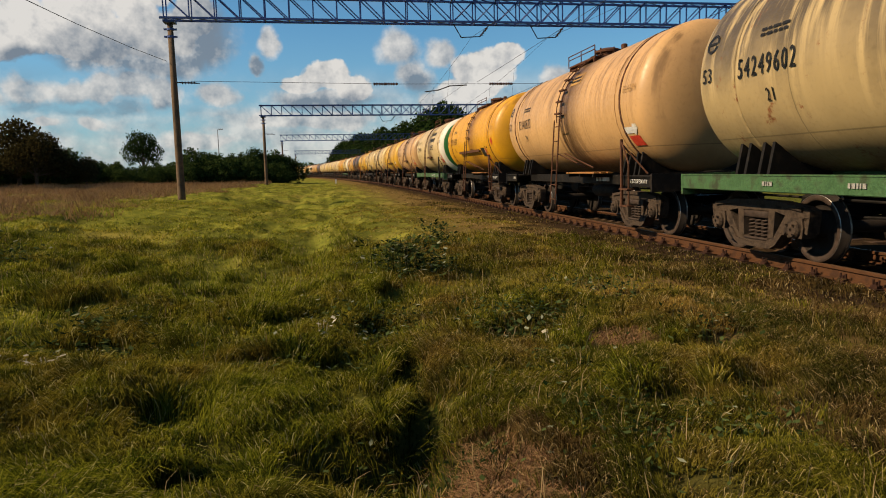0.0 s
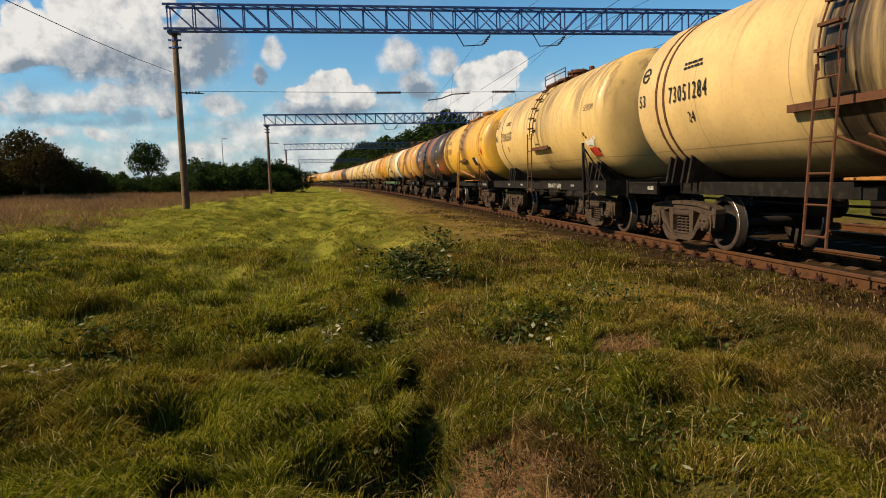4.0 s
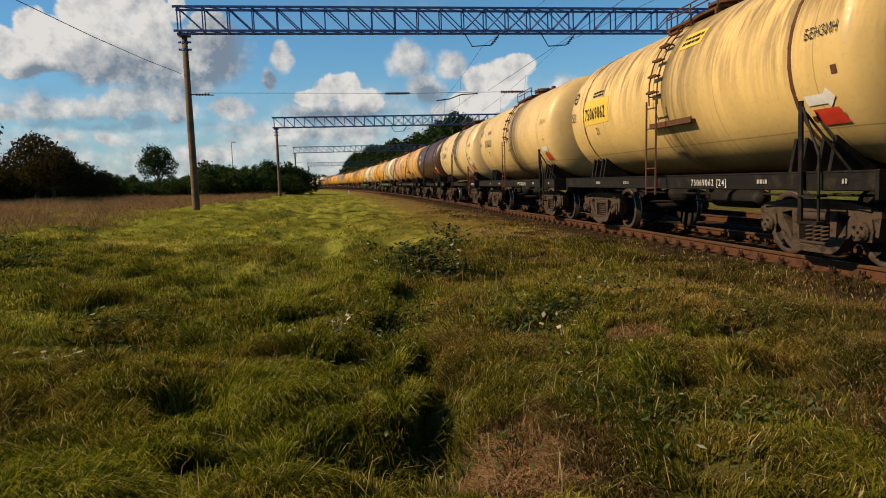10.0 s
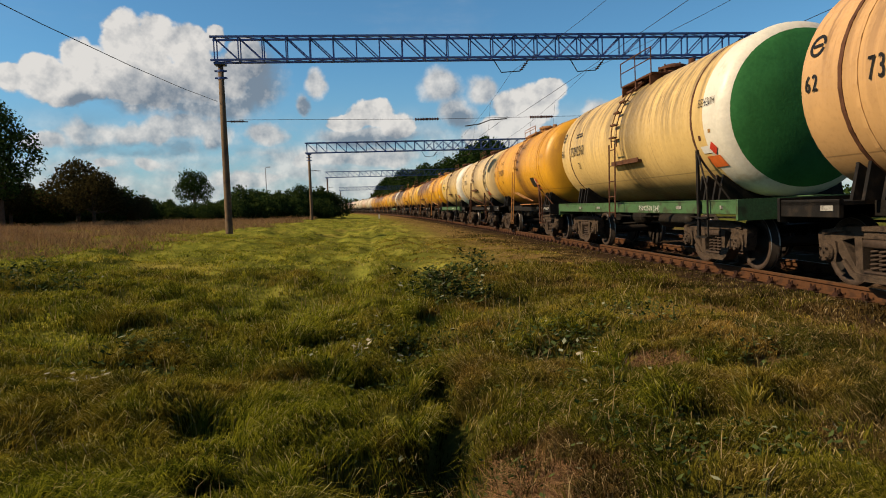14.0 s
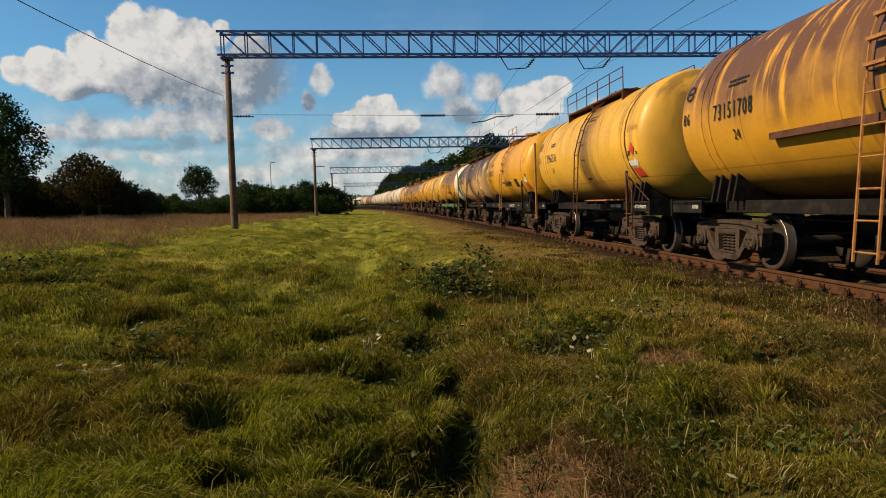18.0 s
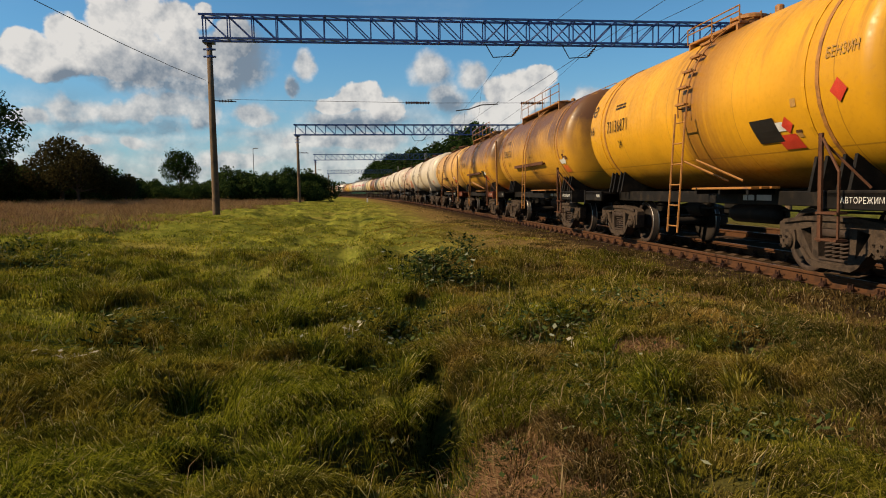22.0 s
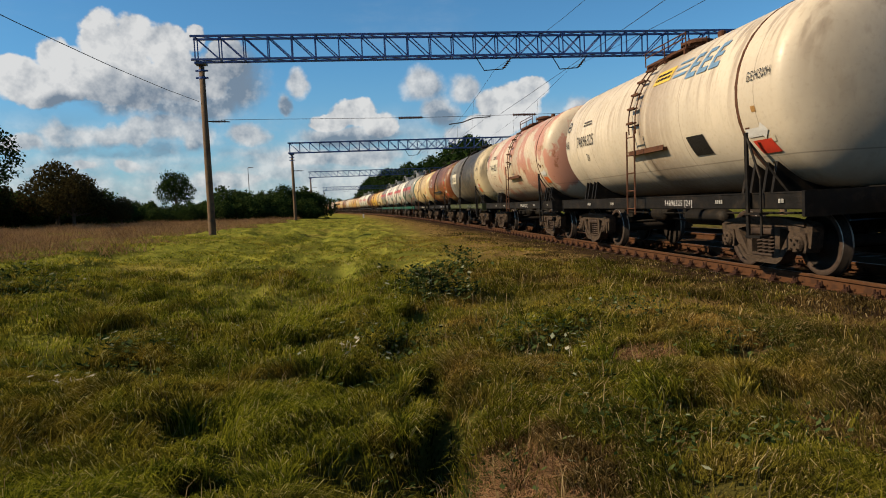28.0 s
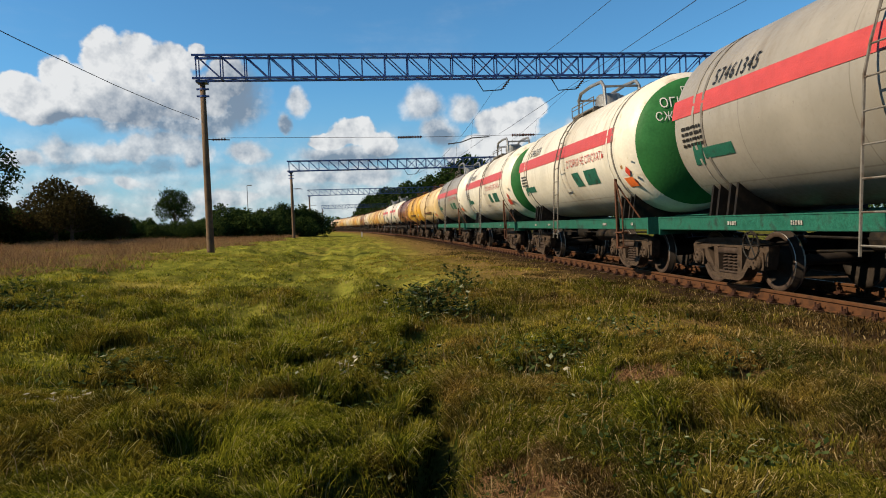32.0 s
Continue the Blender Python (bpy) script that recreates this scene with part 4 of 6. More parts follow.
def tank_wagon(kind, paint, number, sill, head, opts, seed):
    half, r, zc, fl, bogies = SIZES[kind]
    rng = random.Random(seed)
    dark = paint in ("brown", "choc", "tar", "rust")
    ink = M_WHITE if dark and paint != "tar" else M_BLACK
    S = SILLS[sill]
    metal = M_FRAME if dark else M_LSTEEL if kind == "L" else (M_YSTEEL if paint in ("orange", "amber", "yellow", "ochre_streak") and rng.random() < 0.7 else M_RUSTY)
    root = empty("tank_wagon")
    what = {"A": "petrol tank wagon on two bogies", "B": "oil tank wagon with full side sills", "L": "liquid gas tank wagon with red stripe", "8": "long eight-axle tank wagon"}[kind]
    tagged(root, f"{WORDS[paint]} {what}", "tank wagon", "wagons of the freight train")
    zt = zc + r
    put("tank", shell_mesh(kind, paint, head), root)
    # --- frame ---
    if kind == "8":
        g = Geo()
        for s in (1, -1):
            g.box(s * 5.0 - 0.0, s * fl, -0.25, 0.25, 0.95, 1.28, 0.03) if s > 0 else g.box(-fl, -5.0, -0.25, 0.25, 0.95, 1.28, 0.03)
        part("centre_sill", g, S, root)
        for s in (1, -1):
            g = Geo()
            a, b = sorted((s * 4.9, s * 9.1))
            g.box(a, b, -1.2, 1.2, 0.92, 1.12, 0.04)
            g.box(s * 6.9 - 0.9, s * 6.9 + 0.9, -1.45, 1.45, 1.12, 1.34, 0.03)
            part("span_bolster", g, M_FRAME, root)
            for y in (1, -1):
                g = Geo()
                for x in (-0.34, 0.34):
                    pts = [(y * 1.42, 1.34), (y * 0.9, 1.34), (y * r * 0.78, zc - r * 0.62), (y * (r + 0.02), zc - 0.1), (y * (r + 0.02), zc + 0.25), (y * (r + 0.10), zc - 0.1)]
                    v = [(s * 6.9 + x + dx, a, b) for dx in (-0.02, 0.02) for a, b in pts]
                    f = [tuple(range(6)), tuple(range(11, 5, -1))] + [(i, 6 + i, 6 + (i + 1) % 6, (i + 1) % 6) for i in range(6)]
                    g.add(v, f)
                g.box(s * 6.9 - 0.34, s * 6.9 + 0.34, min(y * 1.36, y * 1.40), max(y * 1.36, y * 1.40), 1.34, zc - 0.55)
                part("cradle_bracket", g, PAINTS[paint], root)
    else:
        part("centre_sill", Geo().box(-fl, fl, -0.17, 0.17, 0.93, 1.26, 0.02), S if sill != "k" else M_FRAME, root)
        for s in (1, -1):
            g = Geo()
            a, b = sorted((s * 4.15, s * (fl - 0.02)))
            g.box(a, b, -1.46, 1.46, 1.14, 1.19)
            for y in (1, -1):
                lo, hi = sorted((y * 1.46, y * 1.40))
                if kind == "A":
                    g.box(a, b, lo, hi, 0.98, 1.22, 0.01)
            e = s * (fl - 0.02)
            g.box(min(e, e + s * 0.06), max(e, e + s * 0.06), -1.48, 1.48, 0.90, 1.25, 0.01)
            part("end_platform", g, S, root)
        if kind != "A":
            for y in (1, -1):
                lo, hi = sorted((y * 1.40, y * 1.475))
                g = Geo().box(-fl, fl, lo, hi, 1.0, 1.235, 0.012)
                g.box(-fl, fl, min(lo, hi) - 0.01, max(lo, hi) + 0.012, 1.225, 1.245)
                part("side_sill", g, S, root)
            g = Geo()
            for x in (-2.6, -1.3, 0, 1.3, 2.6):
                g.box(x - 0.06, x + 0.06, -1.4, 1.4, 1.02, 1.2)
            part("cross_member", g, S, root)
        for s in (1, -1):
            g = Geo()
            pts = [(-1.2, 1.19), (1.2, 1.19), (1.1, zc - 1.04), (0.7, zc - 1.345), (0.0, zc - 1.51), (-0.7, zc - 1.345), (-1.1, zc - 1.04)]
            for x in (-0.42, -0.2, 0.14, 0.36):
                v = [(s * 3.9 + x + dx, a, b) for dx in (0, 0.06) for a, b in pts]
                g.add(v, [tuple(range(7)), tuple(range(13, 6, -1))] + [(i, 7 + i, 7 + (i + 1) % 7, (i + 1) % 7) for i in range(7)])
            part("saddle", g, M_FRAME, root)
            for y in (1, -1):
                for x in (-0.22, 0.22):
                    g = Geo()
                    v = [(s * 3.9 + x + dx, y * a, b) for dx in (-0.025, 0.025) for a, b in ((0.95, 1.19), (0.76, 1.19), (0.78, zc - 1.29), (0.88, zc - 1.225))]
                    g.add(v, [(0, 1, 2, 3), (7, 6, 5, 4), (0, 4, 5, 1), (1, 5, 6, 2), (2, 6, 7, 3), (3, 7, 4, 0)])
                    part("saddle_foot", g, M_FRAME, root)
    # --- straps ---
    places = {"A": (3.78, 4.06), "B": (3.92,), "L": (3.8, 4.1), "8": (6.7, 7.1)}[kind]
    for s in (1, -1):
        for p in places:
            g = Geo()
            strap(g, s * p, r, 0.07 if kind != "8" else 0.1, zc, 0.014 if kind != "B" else 0.008)
            put("strap", g.mesh("strap", PAINTS[paint] if rng.random() < 0.5 or dark else metal), root)
    if kind == "8":
        for p in (0.35, -0.35):
            g = Geo()
            strap(g, p, r, 0.08, zc, 0.02)
            put("stiffening_ring", g.mesh("stiffening_ring", PAINTS[paint]), root)
    # --- ladder, steps, deck and hatch ---
    lad = metal
    off = {"A": 0.6, "B": 0.2}.get(kind, 0.0)
    if kind == "L":
        part("side_ladder", ladder_mesh(r, zc, 0.75, 0.12, 0.3, 0.4), lad, root)
    elif kind == "8":
        part("side_ladder", ladder_mesh(r, zc, 0.55, 0.1, 0.0, 0.4, False), lad, root)
        add_shell_ladder(root, r, zc, 0.0, lad)
    elif "f" in opts:
        part("side_ladder", ladder_mesh(r, zc, 0.62, 0.10, off), lad, root)
    else:
        part("side_ladder", ladder_mesh(r, zc, 0.48 if kind == "A" else 0.9, 0.16 if kind == "A" else 0.05, off, 0.40, False), lad, root)
        add_shell_ladder(root, r, zc, off - 0.12, lad)
        if kind == "A":
            g = Geo()
            for x in (0.85, 1.3):
                g.tube([(x - 0.05, -r - 0.2, 1.75), (x + 0.55, -r * 0.8, 1.38)], 0.02, 5)
            part("ladder_brace", g, lad, root)
    part("hatch", hatch_geo(zt), metal if kind != "L" else M_STEEL, root, smooth=False)
    long = "w" in opts
    for side in (1, -1):
        deck, hand = top_deck(zt, 2.6 if long else 0.95, 0.5 if ("h" in opts or long) else 0.2, side)
        part("top_deck", deck, metal, root)
        part("handrail", hand, metal if kind != "8" else M_STEEL, root)
    if kind == "L":
        g = Geo()
        for x in (-1.15, 1.15):
            for y in (0.5, -0.5):
                g.tube([(x, y, zt - 0.2), (x * 0.93, y, zt + 0.45), (x * 0.75, y, zt + 0.62), (0, y, zt + 0.66)], 0.05, 7)
            g.tube([(x * 0.93, -0.5, zt + 0.45), (x * 0.93, 0.5, zt + 0.45)], 0.035, 6)
        part("guard_arch", g, M_STEEL, root)
        g = Geo().lathe([(zt - 0.1, 0.36), (zt + 0.34, 0.36), (zt + 0.40, 0.30), (zt + 0.41, 0.02)], 20, "z", (0.1, 0, 0))
        part("valve_cover", g, M_STEEL, root)
    if "s" in opts:
        g = Geo()
        y = -(r * math.cos(0.38) + 0.03)
        z = zc - r * math.sin(0.38)
        a = rng.choice((-1.9, -0.4, -0.3))
        b = 2.3 if a < -1 else 1.3
        g.box(a, b, y - 0.05, y + 0.03, z - 0.04, z + 0.02)
        g.box(a, b, y - 0.06, y - 0.04, z - 0.04, z + 0.06)
        part("side_shelf", g, M_RUSTY if not dark else M_FRAME, root)
    # --- end step with its posts ---
    if kind != "8":
        g = Geo()
        top = 1.95 if kind == "A" else 2.15
        g.box(4.18, 4.25, -1.55, -1.52, 0.56, top)
        g.box(4.18, 4.19, -1.55, -1.48, 0.56, top)
        g.tube([(4.55, -1.53, 0.58), (4.55, -1.53, 1.45), (4.22, -1.53, top - 0.04)], 0.02, 6)
        for z in (0.58, 0.92):
            g.box(4.17, 4.57, -1.57, -1.42, z, z + 0.03)
        g.tube([(4.22, -1.52, top - 0.1), (4.62, -1.15, 1.24)], 0.018, 6)
        part("end_step", g, M_FRAME if dark or kind == "B" else M_RUSTY, root)
    if "w" in opts:
        g = Geo().box(-half - 0.06, -half + 0.05, -1.56, -1.50, 0.62, zc + 0.75, 0.008)
        g.box(-half - 0.05, -half + 0.2, -1.57, -1.49, 0.64, 0.665)
        part("rear_step_post", g, M_YSTEEL, root)
    if kind == "A":
        g = Geo()
        for i in range(3):
            g.box(0.6, 2.5, -1.45 + i * 0.17, -1.31 + i * 0.17, 1.24, 1.275, 0.008)
        part("running_board", g, M_YSTEEL if not dark else M_FRAME, root)
        g = Geo()
        g.box(-4.15, 4.15, -0.98, -0.92, 0.98, 1.20, 0.01)
        part("side_beam", g, M_FRAME, root)
        for x in (0.7, 1.5, 2.35):
            part("board_bracket", Geo().box(x - 0.03, x + 0.03, -1.42, -0.98, 1.16, 1.24), M_FRAME, root)
        put("beam_stencil", Geo().box(1.5, 1.62, -0.99, -0.982, 1.05, 1.14).box(1.66, 1.82, -0.99, -0.982, 1.05, 1.14).box(1.9, 2.3, -0.99, -0.982, 1.05, 1.14).mesh("beam_stencil", M_WHITE), root)
    # --- brake gear ---
    g = Geo().lathe([(-0.75, 0.02), (-0.72, 0.13), (-0.62, 0.16), (0.62, 0.16), (0.72, 0.13), (0.75, 0.02)], 14, "x", (1.3, -0.6, 0.80))
    part("air_reservoir", g, M_FRAME, root, smooth=True)
    g = Geo()
    g.lathe([(-0.3, 0.02), (-0.3, 0.17), (0.25, 0.17), (0.32, 0.08), (0.32, 0.02)], 14, "x", (-0.9, -0.5, 0.85))
    g.tube([(-2.9, -0.4, 0.62), (-0.6, -0.4, 0.72), (2.7, -0.35, 0.60)], 0.022)
    g.tube([(-fl + 0.2, -0.62, 0.9), (-1.0, -0.62, 0.86), (fl - 0.2, -0.62, 0.9)], 0.02)
    g.box(-0.25, 0.35, -0.35, 0.35, 0.72, 1.02, 0.04)
    part("brake_gear", g, M_FRAME, root)
    if "b" in opts or kind == "L":
        g = Geo()
        ring = [(-2.55 + 0.21 * math.cos(q), -1.5, 0.78 + 0.21 * math.sin(q)) for q in (2 * math.pi * i / 16 for i in range(16))]
        g.tube(ring, 0.016, 5, close=True)
        for q in (0, 1.05, 2.1):
            g.tube([(-2.55 + 0.2 * math.cos(q), -1.5, 0.78 + 0.2 * math.sin(q)), (-2.55 - 0.2 * math.cos(q), -1.5, 0.78 - 0.2 * math.sin(q))], 0.011, 4)
        g.tube([(-2.55, -1.5, 0.78), (-2.55, -0.9, 0.78)], 0.02, 5)
        part("brake_wheel", g, M_FRAME if rng.random() < 0.7 else M_RUSTY, root)
    # --- running gear ---
    for x in bogies:
        add_bogie(root, x)
    for s in (1, -1):
        c = put("coupler", cached("coupler", coupler_mesh), root, (s * (fl if kind in "L8" else fl + 0.26), 0, 0))
        if s < 0:
            c.rotation_euler = (0, 0, math.pi)
    # --- markings ---
    nx = (-3.8 if kind == "B" else -3.58) if kind != "8" else -6.3
    if number:
        if "p" in opts:
            g = Geo()
            patch_on(g, nx - 0.1, nx + 1.45, -0.24, 0.34, r, zc, 0.006)
            part("number_panel", g, M_BEIGE if dark or paint == "rose" else (M_YELLOW if "y" in opts else M_BEIGE), root)
            ink2 = M_BLACK
        else:
            ink2 = ink
        put("number", lettering(number, nx, -0.12 if kind != "L" else 0.54, 0.29, r, zc, 0.007, 0.64).mesh("number", ink2), root)
    if kind != "L":
        tagged(put("stencil", bars_on(nx + 0.45, 0.38, 0.6, 0.15, r, zc, 2, seed).mesh("stencil", ink), root), kind="stuff")
        put("type_mark", lettering("24" if kind == "A" else "21", nx + 0.6, -0.5, 0.19, r, zc, 0.008, 0.65).mesh("type_mark", ink), root)
        put("plate_mark", lettering(rng.choice(("66", "62", "53", "86")), -half + 0.5, -0.08, 0.23, r, zc, 0.010, 0.7).mesh("plate_mark", ink), root)
        g = Geo()
        ring = [(math.cos(q), math.sin(q)) for q in (2 * math.pi * i / 20 for i in range(20))]
        cx, ca = -half + 0.66, 0.52
        v = [wrap(g, cx + 0.15 * a, ca + 0.15 * b, r + 0.014, zc, 0, 0) for a, b in ring] + [wrap(g, cx + 0.11 * a, ca + 0.11 * b, r + 0.014, zc, 0, 0) for a, b in ring]
        g.add(v, [(i, (i + 1) % 20, 20 + (i + 1) % 20, 20 + i) for i in range(19)])
        patch_on(g, cx - 0.1, cx + 0.1, ca - 0.02, ca + 0.02, r, zc, 0.014, 0, 1)
        part("rail_emblem", g, ink, root)
        put("cargo_word", lettering("БЕНЗИН", 4.2 if kind != "8" else 7.4, 0.16, 0.14, r, zc, 0.0, 0.75).mesh("cargo_word", ink if dark or paint in ("cream", "white", "lemon") else M_FADED), root)
        if rng.random() < 0.55 and not dark:
            g = Geo()
            patch_on(g, 0.6, 1.35, 0.75, 1.08, r, zc, 0.008)
            part("stencil_panel", g, M_YELLOW if paint in ("cream", "lemon", "white") else M_FADED, root)
            tagged(put("stencil", bars_on(0.66, 0.80, 0.62, 0.22, r, zc, 2, seed + 5).mesh("stencil", ink), root), kind="stuff")
    # hazard placards by the front saddle
    if "n" not in opts:
        px = (2.95 if "q" in opts and kind == "A" else half - 1.02) + rng.uniform(-0.08, 0.08)
        g = Geo()
        patch_on(g, px, px + 0.46, -0.98, -0.74, r, zc, 0.012, -0.3)
        part("placard", g, rng.choice((M_RED, M_ORANGE, M_RED)), root, "faded red hazard placard")
        g = Geo()
        patch_on(g, px - 0.12, px + 0.22, -0.68, -0.54, r, zc, 0.010, -0.25)
        part("placard", g, M_WHITE, root, "torn white hazard label")
        g = Geo()
        diamond_on(g, px + 0.28, -0.60, 0.26, r, zc)
        part("placard", g, M_WHITE if rng.random() < 0.7 else M_RED, root, "torn white hazard label")
        # remnants of older labels
        for _ in range(4):
            g = Geo()
            a, b = px + rng.uniform(-0.2, 0.45), rng.uniform(-0.95, -0.3)
            patch_on(g, a, a + rng.uniform(0.06, 0.2), b, b + rng.uniform(0.04, 0.12), r, zc, 0.006, rng.uniform(-0.6, 0.6))
            part("label_remnant", g, rng.choice((M_FADED, M_BEIGE, M_RUSTY)), root)
        if "d" in opts:
            for dx, da in ((4.45, -0.26),) if kind == "A" else ((px - 0.05, 0.02), (px + 0.12, -0.36)):
                g = Geo()
                diamond_on(g, dx, da, 0.31, r, zc, 0.018)
                part("placard", g, M_RED, root, "red hazard diamond")
        if "q" in opts:
            g = Geo()
            px = 2.5 if kind == "A" else 2.25
            patch_on(g, px, px + 0.6, -0.84, -0.46, r, zc, 0.014, -0.25)
            part("black_panel", g, M_BLACK, root)
    if kind in "BL":
        # white stencils on the side sill
        g = Geo()
        if number and kind == "B":
            k = 0.11 / 0.73
            u = 0.0
            for ch in number:
                v, f, adv = glyph(ch)
                g.add([(1.3 + u + a * k, -1.489, 1.06 + b * k) for a, b in v], f)
                u += adv * k
            put("sill_number", g.mesh("sill_number", M_WHITE), root)
            g = Geo()
            for ch in "[21]" if seed % 2 else "[24]":
                v, f, adv = glyph(ch)
                g.add([(1.36 + u + a * k, -1.489, 1.06 + b * k) for a, b in v], f)
                u += adv * k
            tagged(put("sill_type_mark", g.mesh("sill_type_mark", M_WHITE), root), kind="stuff")
        g = Geo()
        for x0, n in ((-3.2, 4), (-1.6, 5), (3.2, 4), (4.9, 2)):
            u = 0.0
            for _ in range(n):
                w = rng.uniform(0.02, 0.06)
                g.box(x0 + u, x0 + u + w, -1.492, -1.486, 1.09, 1.15)
                u += w + 0.02
        tagged(part("sill_stencil", g, M_STENCIL, root), kind="stuff")
    elif kind == "A":
        g = Geo()
        u, k = 0.0, 0.078 / 0.73
        for ch in "АВТОРЕЖИМ":
            v, f, adv = glyph(ch)
            g.add([(4.5 + u + a * k, -1.473, 1.06 + b * k) for a, b in v], f)
            u += adv * k
        part("sill_word", g, M_WHITE, root)
        g = Geo()
        g.box(-4.5, -4.25, -1.475, -1.468, 1.07, 1.14)
        tagged(part("sill_stencil", g, M_STENCIL, root), kind="stuff")
    if kind == "L":
        g = Geo()
        patch_on(g, -half + 0.55, half - 1.25, 0.14, 0.48, r, zc, 0.008, 0, 4)
        part("red_stripe", g, M_STRIPE, root)
        put("warning", lettering("С ГОРКИ НЕ СПУСКАТЬ", 0.7, -0.18, 0.20, r, zc).mesh("warning", M_STRIPE), root)
        tagged(put("stencil", bars_on(-half + 0.9, -0.42, 0.7, 0.40, r, zc, 4, seed).mesh("stencil", M_BLACK), root), kind="stuff")
        g = Geo()
        patch_on(g, -half + 1.5, -half + 2.4, -0.66, -0.46, r, zc, 0.01)
        part("green_panel", g, M_FRAMET, root)
        for x0, x1, sk in ((-half + 1.1, -half + 1.4, 0.3), (1.2, 1.75, -0.5), (2.0, 2.9, 0.0)):
            g = Geo()
            patch_on(g, x0, x1, -0.75, -0.35, r, zc, 0.01, sk)
            part("green_panel", g, M_FRAMET, root)
        if head == "g":
            # words across the upper half of the dished front head
            g = Geo()
            for text, z, h in (("ПРОПАН", 0.98, 0.17), ("ОГНЕОПАСНО", 0.70, 0.22), ("СЖИЖЕННЫЙ ГАЗ", 0.42, 0.19)):
                k = h / 0.73 * 0.8
                width = sum(glyph(c)[2] if c != " " else 0.3 for c in text) * k
                u = -width / 2
                for c in text:
                    if c == " ":
                        u += 0.3 * k
                        continue
                    v, f, adv = glyph(c)
                    pts = []
                    for a, b in v:
                        y, w = u + a * k, z + b * h / 0.73
                        q = min(0.98, math.hypot(y, w) / r)
                        pts.append((half - 0.75 + 0.75 * math.cos(math.asin(min(1, q ** 1.25))) + 0.025, y, zc + w))
                    g.add(pts, f)
                    u += adv * k
            part("head_words", g, M_WHITE, root)
    if "v" in opts:
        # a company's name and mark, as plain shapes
        for x, w in ((2.05, 0.34), (2.47, 0.34), (2.88, 0.32)):
            g = Geo()
            patch_on(g, x, x + 0.1, 0.62, 1.12, r, zc, 0.012, 0.2)
            patch_on(g, x + 0.1, x + w, 0.62, 0.72, r, zc, 0.012, 0.2)
            patch_on(g, x + 0.1, x + w, 0.83, 0.91, r, zc, 0.012, 0.2)
            patch_on(g, x + 0.1, x + w, 1.02, 1.12, r, zc, 0.012, 0.2)
            part("company_mark", g, M_SKYBLUE, root)
        for a in (0.75, 0.9, 1.05):
            g = Geo()
            patch_on(g, 1.45, 1.95, a, a + 0.06, r, zc, 0.012, 0.9)
            part("company_mark", g, M_SKYBLUE, root)
    if "c" in opts:
        g = bars_on(0.9, 0.25, 1.7, 0.75, r, zc, 2, 3)
        part("company_name", g, M_BLACK, root)
        tagged(put("stencil", bars_on(1.3, -0.15, 0.9, 0.3, r, zc, 3, 9).mesh("stencil", M_BLACK), root), kind="stuff")
    return root


